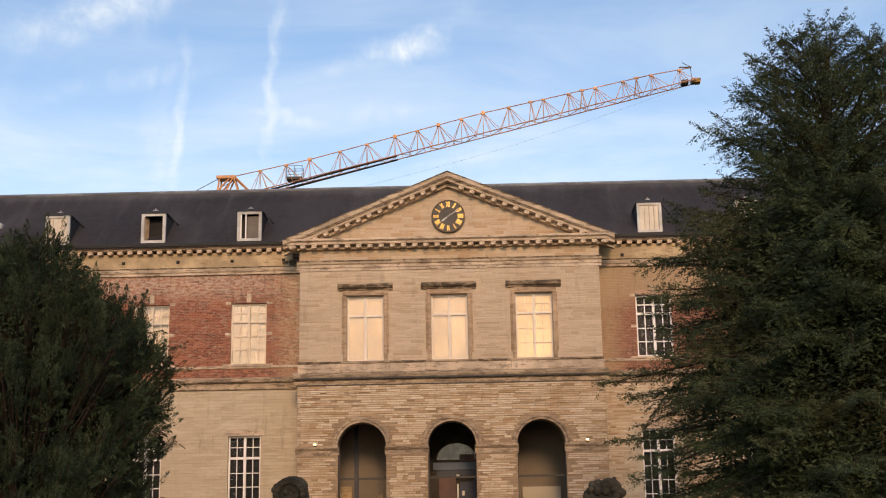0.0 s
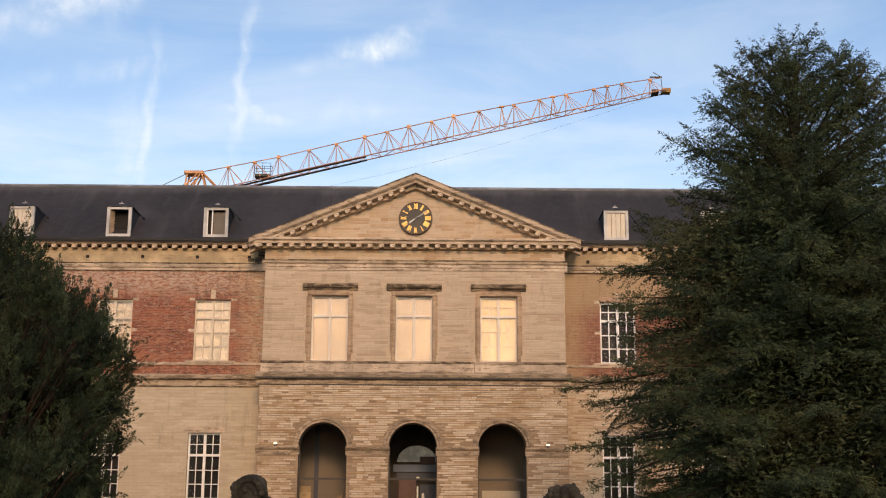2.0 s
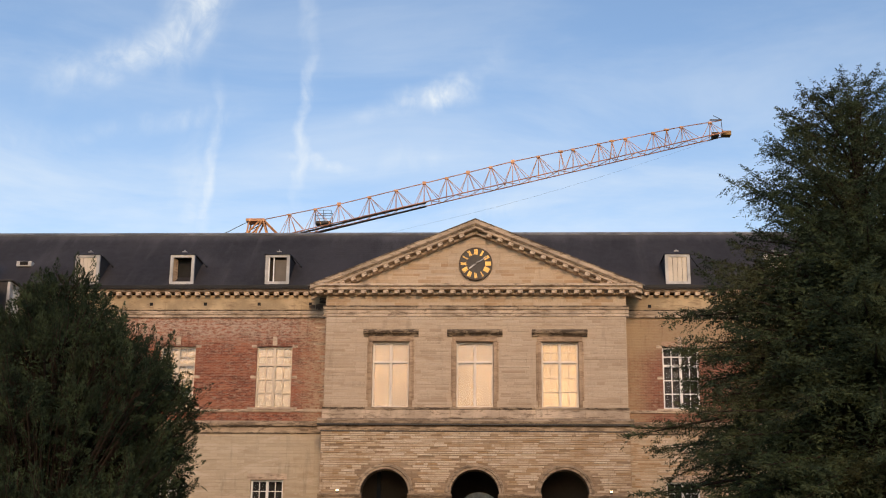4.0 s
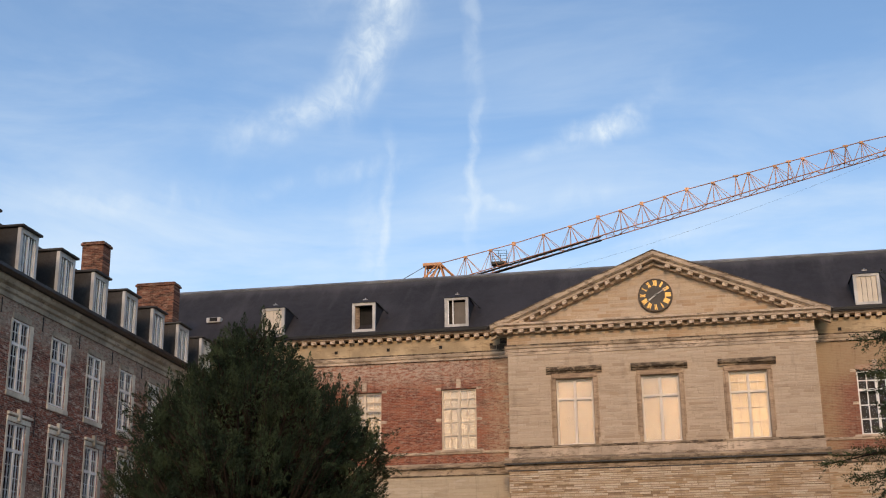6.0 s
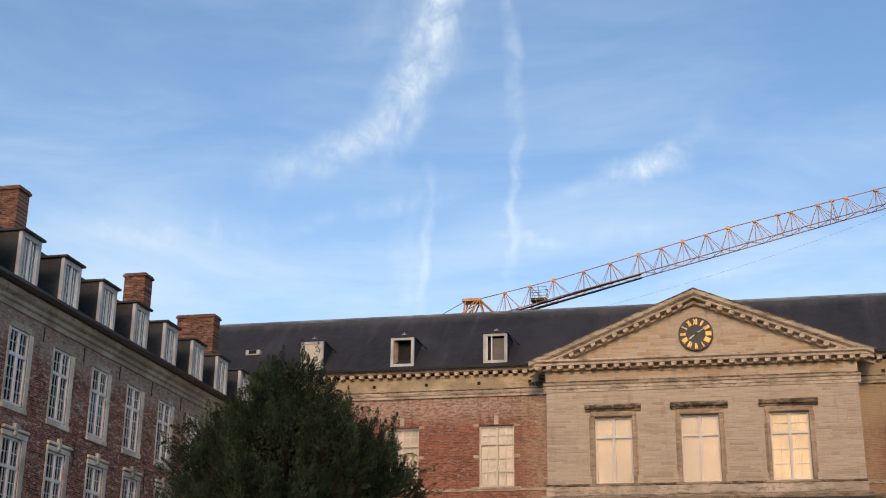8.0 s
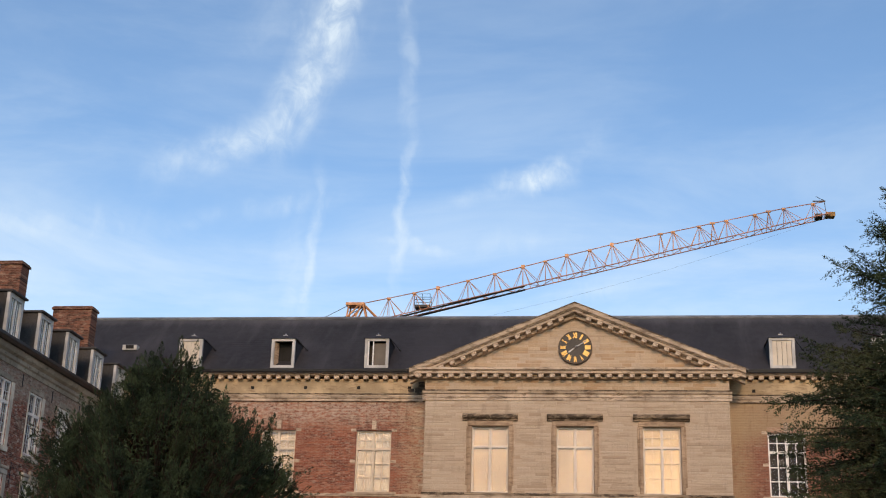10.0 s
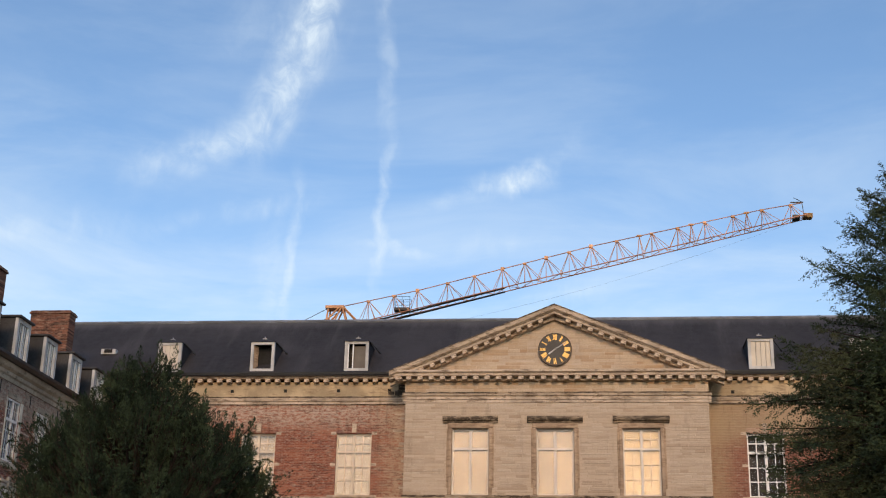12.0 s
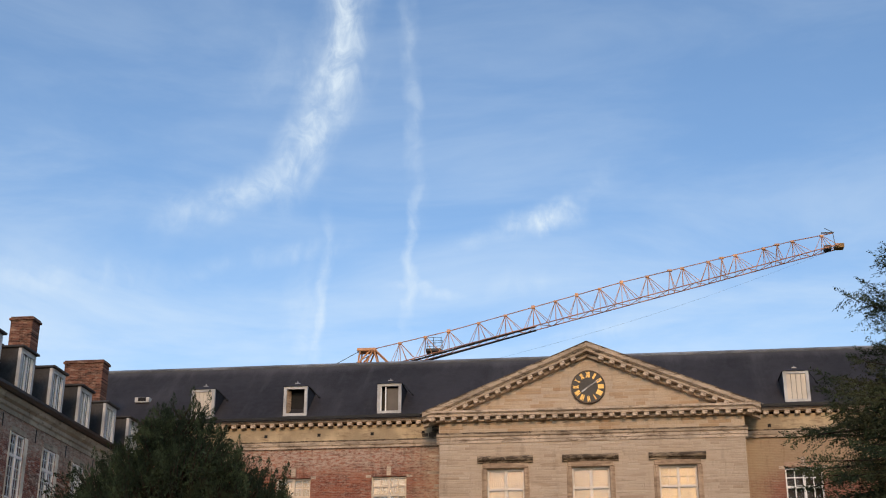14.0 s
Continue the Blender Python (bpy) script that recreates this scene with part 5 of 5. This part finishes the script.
def yew(label, at, height, zs, rs, boughs, leaves, seed, spires):
    """A broad crown of boughs, each a clump of short plumes: a plume is a flame-shaped tuft of needles that nods at its tip."""
    rng = np.random.default_rng(seed)
    tree = tree_base("yew_tree", label, at, height, 0.38)
    z = 0.5 + (height - 1.0) * rng.random(boughs * 4) ** 0.9
    z = z[rng.random(len(z)) < (np.interp(z, zs, rs) + 0.5) / (max(rs) + 0.5)][:boughs]
    ang = rng.random(len(z)) * math.tau
    lump = 1 + 0.08 * np.sin(3 * ang + 1.3 * z) + 0.07 * np.sin(7 * ang - 2.1 * z + 1.0)
    r = np.interp(z, zs, rs) * lump * (0.62 + 0.36 * rng.random(len(z)) ** 0.6)
    hub = np.stack([np.cos(ang) * r, np.sin(ang) * r, z], 1)
    n = len(z) * 13
    ball = unit(rng.normal(size=(n, 3))) * (rng.random((n, 1)) ** 0.5)
    swell = np.repeat(0.75 + 0.5 * rng.random(len(z)), 13)[:, None]
    base = np.repeat(hub, 13, axis=0) + ball * swell * np.array([0.34, 0.34, 0.46])
    out = np.repeat(np.stack([np.cos(ang), np.sin(ang), np.zeros(len(z))], 1), 13, axis=0)
    lean = unit(np.array([0, 0, 0.9]) + out * 0.30 + ball * 0.75 + rng.normal(size=(n, 3)) * 0.12)
    size = (0.32 + 0.40 * rng.random(n)) * (0.75 + 0.25 * np.clip(np.interp(base[:, 2], zs, rs) / 2.0, 0, 1))
    sp = np.array([(x + rng.normal() * 0.06, y + rng.normal() * 0.08, zz + h * k / 7, 0.34 + 0.16 * rng.random()) for x, y, zz, h in spires for k in range(6)])
    base = np.concatenate([base, sp[:, :3]])
    lean = np.concatenate([lean, unit(np.array([0, 0, 1.0]) + rng.normal(size=(len(sp), 3)) * 0.07)])
    size = np.concatenate([size, sp[:, 3]])
    n = len(base)
    lb = bmesh.new()
    for k in range(0, n, 3):
        foot = (base[k][0] * 0.12, base[k][1] * 0.12, max(0.3, base[k][2] - 0.9 * math.hypot(base[k][0], base[k][1])))
        beam(lb, foot, base[k], 0.035, 5, 0.014)
        beam(lb, base[k], base[k] + lean[k] * size[k] * 0.7, 0.014, 4, 0.004)
    tagged(part("branchwork", lb, M_BARK, tree), kind="stuff")
    s = rng.random((n, leaves)) ** 0.8
    a = unit(np.cross(lean, np.array([0.3, 0.9, 0.1])))
    b = np.cross(lean, a)
    th = rng.random((n, leaves)) * math.tau
    fat = (0.015 + 0.16 * np.sin(math.pi * (0.10 + 0.88 * s)) ** 1.3) * size[:, None] ** 0.7 * (0.45 + 0.55 * rng.random((n, leaves)))
    off = a[:, None] * np.cos(th)[..., None] + b[:, None] * np.sin(th)[..., None]
    pos = base[:, None] + lean[:, None] * (s * size[:, None])[..., None] + off * fat[..., None]
    nod = (rng.random((n, 1)) < 0.4) * (0.3 + 0.5 * rng.random((n, 1)))
    pos[..., 2] -= nod * size[:, None] * s ** 2
    way = lean[:, None] * 0.9 + off * (0.60 - 0.30 * s)[..., None] + rng.normal(size=(n, leaves, 3)) * 0.20
    way[..., 2] -= 1.6 * nod * s
    way = unit(way)
    crown_part("crown", M_YEW, tree, pos, way, 0.05 + 0.05 * rng.random((n, leaves)), 0.012 + 0.013 * rng.random((n, leaves)), rng)
    m = 70000
    zc = 0.4 + (height - 1.4) * rng.random(m)
    rc = np.interp(zc, zs, rs) * 0.80 * np.sqrt(rng.random(m))
    ac = rng.random(m) * math.tau
    cp = np.stack([rc * np.cos(ac), rc * np.sin(ac), zc], 1)
    cw = unit(rng.normal(size=(m, 3)) + np.array([0, 0, 0.6]))
    crown_part("inner_crown", M_YEW, tree, cp, cw, 0.09 + 0.07 * rng.random(m), 0.022 + 0.020 * rng.random(m), rng)
    return tree


def layered_conifer(label, at, height, zs, rs, limbs, seed, tops):
    """Limbs in layers; every limb carries a flat, feathered fan of side twigs, rising near the top and nodding below."""
    rng = np.random.default_rng(seed)
    tree = tree_base("conifer_tree", label, at, height, 0.42)
    lb = bmesh.new()
    T0, T1, TR = [], [], []
    up = np.array([0, 0, 1.0])
    rows = []
    for i in range(limbs):
        f = (i + rng.random()) / limbs
        z = 0.8 + (height - 1.1) * f ** 1.22
        reach = float(np.interp(z, zs, rs)) * (float(np.interp(z, [8.5, 10.5], [0.77, 0.56])) + 0.36 * rng.random() ** 0.7 + 0.10 * rng.random() ** 3)
        rows.append((0.0, 0.0, z, reach, i * 2.39996 + rng.normal() * 0.3, float(np.interp(z, [0, 6, 9, 11, 14.5], [-0.10, 0.0, 0.18, 0.42, 1.1])) + rng.normal() * 0.10))
    for tx, ty, tz, th in tops:      # upright leaders beside the main one
        for k in range(int(12 * th)):
            g = k / (12 * th)
            rows.append((tx, ty, tz + g * th, 0.75 * (1 - g) + 0.22, k * 2.4, 0.9))
        beam(lb, (tx * 0.3, ty * 0.3, tz - 2.0), (tx, ty, tz + th), 0.06, 6, 0.012)
    for cx, cy, z, reach, ang, rise in rows:
        out = np.array([math.cos(ang), math.sin(ang), 0.0])
        acr = np.array([-math.sin(ang), math.cos(ang), 0.0])
        tip = np.array([cx, cy, z]) + out * reach
        root = np.array([cx, cy, max(0.3, z - rise * reach)])
        belly = (root + tip) / 2 + up * 0.07 * reach
        tilt = unit(up + acr * rng.normal() * 0.45 - out * rng.normal() * 0.25)
        beam(lb, root, belly, 0.014 + 0.012 * reach, 5, 0.010 + 0.006 * reach)
        beam(lb, belly, tip, 0.010 + 0.006 * reach, 4, 0.004)
        nt = max(7, int(reach * 14))
        s = 0.14 + 0.86 * (np.arange(nt) + rng.random(nt)) / nt
        p = np.where(s[:, None] < 0.5, root + (belly - root) * (2 * s[:, None]), belly + (tip - belly) * (2 * s[:, None] - 1))
        side = np.where(np.arange(nt) % 2 == 0, 1.0, -1.0) * (0.75 + 0.5 * rng.random(nt))
        flat = unit(np.cross(tilt, out))
        d = unit(out * (0.75 + 0.3 * rng.random(nt))[:, None] + flat * side[:, None] + up * (rise * 0.5 + rng.normal(size=nt) * 0.30)[:, None])
        ln = (0.22 + 0.50 * np.sin(math.pi * (0.22 + 0.70 * s))) * (0.55 + 0.45 * min(1, reach / 2.2)) * (0.7 + 0.6 * rng.random(nt))
        T0.append(p), T1.append(d), TR.append(ln)
        T0.append(tip[None] - out * 0.05), T1.append(unit((tip - belly) / reach + up * 0.25)[None]), TR.append(np.array([0.30 + 0.2 * rng.random()]))
    tagged(part("branchwork", lb, M_BARK, tree), kind="stuff")
    P, D, L = np.concatenate(T0), np.concatenate(T1), np.concatenate(TR)
    n, k = len(P), 30
    s = np.tile((np.arange(k) + 0.5) / k, (n, 1)) + rng.normal(size=(n, k)) * 0.02
    pos = P[:, None] + D[:, None] * (L[:, None] * s)[..., None]
    pos[..., 2] -= 0.22 * L[:, None] * s ** 2
    side = unit(np.cross(D, up + 0.5 * rng.normal(size=(n, 3))))
    sgn = np.where(np.arange(k) % 2 == 0, 1.0, -1.0)[None, :, None]
    way = D[:, None] * 0.8 + side[:, None] * sgn + rng.normal(size=(n, k, 3)) * 0.35
    way[..., 2] -= 0.25
    way = unit(way)
    ll = (0.07 + 0.08 * rng.random((n, k))) * (1.05 - 0.45 * s)
    pos = pos + way * (ll * 0.45)[..., None] + rng.normal(size=(n, k, 3)) * 0.02
    crown_part("crown", M_FIR, tree, pos, way, ll, 0.014 + 0.016 * rng.random((n, k)), rng)
    m = 90000
    zc = 0.4 + (height - 5.2) * rng.random(m)
    rc = np.interp(zc, zs, rs) * 0.74 * np.sqrt(rng.random(m))
    ac = rng.random(m) * math.tau
    cp = np.stack([rc * np.cos(ac), rc * np.sin(ac), zc], 1)
    cw = unit(rng.normal(size=(m, 3)) * np.array([1, 1, 0.5]))
    crown_part("inner_crown", M_FIR, tree, cp, cw, 0.10 + 0.10 * rng.random(m), 0.028 + 0.028 * rng.random(m), rng)
    return tree


yew("broad dark green yew with upright feathery tufts", (-11.45, 33.0, 0), 10.1,
    [0, 1, 3, 5, 6, 7, 7.7, 8.2, 8.8, 9.5, 10.1], [2.6, 3.1, 3.45, 3.4, 3.3, 3.0, 2.6, 1.85, 1.25, 0.6, 0.15],
    520, 85, 3,
    [(2.85, 0.1, 7.3, 1.35), (2.6, -0.2, 7.3, 1.2), (3.0, -0.1, 6.9, 1.1), (2.3, -0.3, 7.4, 1.0), (1.6, 0.2, 8.2, 0.9), (1.75, -0.3, 8.0, 0.8), (-2.0, 0.0, 7.6, 0.9), (-2.5, 0.0, 7.0, 1.0),
     (0.42, -0.3, 9.35, 1.05), (0.55, 0.1, 9.1, 0.9), (-0.25, -0.2, 9.3, 0.95), (0.05, 0.0, 9.0, 0.9), (1.05, 0.0, 8.5, 0.9), (-1.0, 0.1, 8.4, 0.9), (-0.7, -0.2, 8.8, 0.8)])
layered_conifer("tall dark conifer with layered feathery branches", (8.75, 30.0, 0), 14.3,
                [0, 1, 3, 4.2, 5.3, 6.5, 8.1, 9.3, 10.14, 10.45, 11.3, 12.3, 13.4, 14.0, 14.5],
                [3.5, 3.9, 4.2, 4.5, 4.9, 4.4, 4.3, 3.8, 3.6, 3.0, 3.4, 2.5, 1.8, 0.9, 0.25],
                540, 11, [(1.15, -0.2, 12.4, 1.5), (1.9, 0.2, 12.2, 1.4), (-0.5, 0.1, 13.1, 1.0)])

# ---------------------------------------------------------------- stone beasts on piers


def blob(bm, c, r, sc=(1, 1, 1), seg=14):
    m = Matrix.Translation(c) @ Matrix.Diagonal((r * sc[0], r * sc[1], r * sc[2], 1))
    bmesh.ops.create_uvsphere(bm, u_segments=seg, v_segments=10, radius=1.0, matrix=m)


def statue(x, y, z, s, turn):
    bm = bmesh.new()
    if s > 0:
        blob(bm, (0, 0, 0.45), 0.36, (0.95, 1.1, 1.25))
        blob(bm, (0.02, 0.10, 0.74), 0.24, (1.15, 1, 0.75))
        for k in range(26):
            t = k / 26 * math.tau * 1.3
            rr = 0.27 - 0.17 * k / 26
            blob(bm, (rr * math.cos(t) - 0.02, -0.30, 0.56 + rr * math.sin(t)), 0.075, (1, 1, 1), 8)
        for k in range(14):
            a, b = random.random() * math.tau, random.random() * 1.3
            blob(bm, (0.36 * math.cos(a) * math.cos(b), 0.38 * math.sin(a) * math.cos(b), 0.45 + 0.42 * math.sin(b)), 0.035 + 0.035 * random.random(), (1, 1, 1), 8)
    else:
        blob(bm, (-0.10, 0.05, 0.36), 0.34, (1.0, 1.1, 1.2))
        blob(bm, (0.06, 0.0, 0.64), 0.20, (1.1, 1, 0.95))
        blob(bm, (0.20, -0.05, 0.55), 0.13, (1.2, 0.9, 0.8))
        blob(bm, (0.15, 0.02, 0.79), 0.05, (0.9, 1, 1.2), 8)
        for k in range(46):
            a, b = random.random() * math.tau, random.random() * 1.2
            blob(bm, (-0.08 + 0.34 * math.cos(a) * math.cos(b), 0.36 * math.sin(a) * math.cos(b), 0.34 + 0.40 * math.sin(b)), 0.05 + 0.05 * random.random(), (1, 1, 1), 8)
    for f in bm.faces:
        f.smooth = True
    ob = part("stone_lion", bm, M_STATUE)
    ob.matrix_world = pose(x, y, z, 0, 0, turn)
    return tagged(ob, "dark mossy stone lion lying on a gate pier", "statue", "lions on piers")


for x, zt, s in ((-3.35, 2.15, 1), (2.40, 2.10, -1)):
    pier = thing("gate_pier", "grey stone gate pier with a moulded cap", "pier", (x, 24, 0), "gate piers")
    part("shaft", boxes((-0.42, 0.42, -0.42, 0.42, 0, zt - 0.25), bevel=0.02), M_PIER, pier)
    part("cap", boxes((-0.52, 0.52, -0.52, 0.52, zt - 0.247, zt - 0.003), bevel=0.04), M_PIER, pier)
    statue(x, 24, zt, s, 0)


# ---------------------------------------------------------------- single stones of the coursed rubble


def stone_rows(x0, x1, z0, z1, y, blocked, seed, hmin=0.065, hmax=0.115, lmin=0.2, lmax=0.75, gap=0.006, proud=(0.006, 0.045)):
    """Stones as (x0, x1, z0, z1, proud), course by course, leaving out what is blocked."""
    rng = random.Random(seed)
    out, z = [], z0
    while z < z1 - 0.06:
        h = min(rng.uniform(hmin, hmax), z1 - z)
        x = x0 - rng.random() * 0.3
        while x < x1:
            ln = rng.uniform(lmin, lmax) * (0.6 if rng.random() < 0.3 else 1.0)
            a, b = max(x, x0) + 0.004, min(x + ln, x1) - 0.006
            if b - a > 0.05 and not blocked(a, b, z, z + h) and rng.random() > 0.08:
                out.append((a, b, z + gap, z + h - gap * 1.5, rng.uniform(*proud)))
            x += ln
        z += h
    return out


STONE_COLS = ((0.42, 0.285, 0.165), (0.52, 0.40, 0.275), (0.60, 0.485, 0.355), (0.65, 0.54, 0.41), (0.70, 0.60, 0.475))
M_STONE = piece_stone("coursed_rubble_stone", STONE_COLS)


def arches_block(a, b, c, d):
    if d > 5.69 and c < 6.06:
        return True
    for ax in ARCH_X:
        if c < SPRING and b > ax - RAD and a < ax + RAD:
            return True
        if d > SPRING:
            near_x = min(max(ax, a), b)
            near_z = max(c, SPRING)
            if math.hypot(near_x - ax, near_z - SPRING) < 1.235:
                return True
    return False


def side_block(a, b, c, d):
    for x in SIDE_X:
        if b > x - 0.96 and a < x + 0.78 and d > 2.6 and c < 6.99:
            return True
    return False


def stones(rows, y, owner, many, mat=None):
    """The first ones, up to many, as objects of their own; the rest joined."""
    mat = mat or M_STONE
    def shape(bm, a, b, c, d, p):
        e = 0.008
        q0 = [bm.verts.new((u, y + 0.004, z)) for u, z in ((a, c), (b, c), (b, d), (a, d))]
        q1 = [bm.verts.new((u, y - p, z)) for u, z in ((a + e, c + e), (b - e, c + e), (b - e, d - e), (a + e, d - e))]
        bm.faces.new(q1)
        for k in range(4):
            bm.faces.new((q0[k], q0[(k + 1) % 4], q1[(k + 1) % 4], q1[k]))
    for r in rows[:many]:
        bm = bmesh.new()
        shape(bm, *r)
        bmesh.ops.recalc_face_normals(bm, faces=bm.faces[:])
        ob = part("stone", bm, mat, owner)
        ob.matrix_parent_inverse = Matrix.Translation((-MID, -PY, 0))
    bm = bmesh.new()
    for r in rows[many:]:
        shape(bm, *r)
    ob = part("stonework", bm, mat, owner, "coursed pale and tan rubble stones")
    ob.matrix_parent_inverse = Matrix.Translation((-MID, -PY, 0))
    tagged(ob, kind="stuff")


rows = stone_rows(PX0 - 0.06, PX1 + 0.04, 2.0, 8.62, PY, arches_block, 5)
rows.sort(key=lambda r: not (-3.6 < (r[0] + r[1]) / 2 < 1.9 and r[2] > 6.0))
stones(rows, PY, house, 260)
stones(stone_rows(PX1 + 0.06, 13.0, 2.0, 8.70, WY, side_block, 9), WY, house, 0)


# smooth ashlar blocks of the upper storey and the pediment
M_BLOCK = piece_stone("pale_ashlar_block", ((0.43, 0.325, 0.23), (0.50, 0.395, 0.29), (0.525, 0.42, 0.312), (0.545, 0.44, 0.33), (0.58, 0.475, 0.365)))


def window_block(a, b, c, d):
    return any(b > x - 1.19 and a < x + 1.19 and d > 12.6 and c < 12.96 for x in WIN_X) or any(b > x - 1.01 and a < x + 1.01 and c < 12.7 for x in WIN_X)


def gable_block(a, b, c, d):
    """Outside the triangle, or under the clock."""
    top = APEX - 0.55 - 0.411 * max(abs(a - MID), abs(b - MID))
    return d > top or math.hypot(min(max(CX, a), b) - CX, min(max(CZ, c), d) - CZ) < CR + 0.03


stones(stone_rows(PX0 + 0.01, PX1 - 0.01, 9.62, 13.48, PY, window_block, 21, 0.085, 0.15, 0.35, 1.3, 0.004, (0.002, 0.016)), PY, house, 0, M_BLOCK)
M_BLOCK2 = piece_stone("tan_pediment_block", ((0.43, 0.285, 0.17), (0.49, 0.365, 0.245), (0.54, 0.42, 0.30), (0.58, 0.465, 0.345)))
stones(stone_rows(PX0, PX1, 14.98, 17.2, PY, gable_block, 22, 0.10, 0.17, 0.3, 1.1, 0.005, (0.002, 0.012)), PY + 0.06, house, 0, M_BLOCK2)
stones(stone_rows(PX0 + 0.0, PX1 - 0.0, 13.95, 14.38, PY, lambda a, b, c, d: False, 23, 0.12, 0.16, 0.4, 1.2, 0.005, (0.002, 0.010)), PY - 0.02, house, 0, M_BLOCK2)

# unseen plain wall opposite the side wing, added to block sky and darken reflections
tagged(part("sky_block_wall_east", boxes((24.0, 24.5, 8.0, 55.0, 0, 13.5)), M_BRICK_Y), "unseen brown brick wall added to close the court and block sky light", "wall", kind="structure")
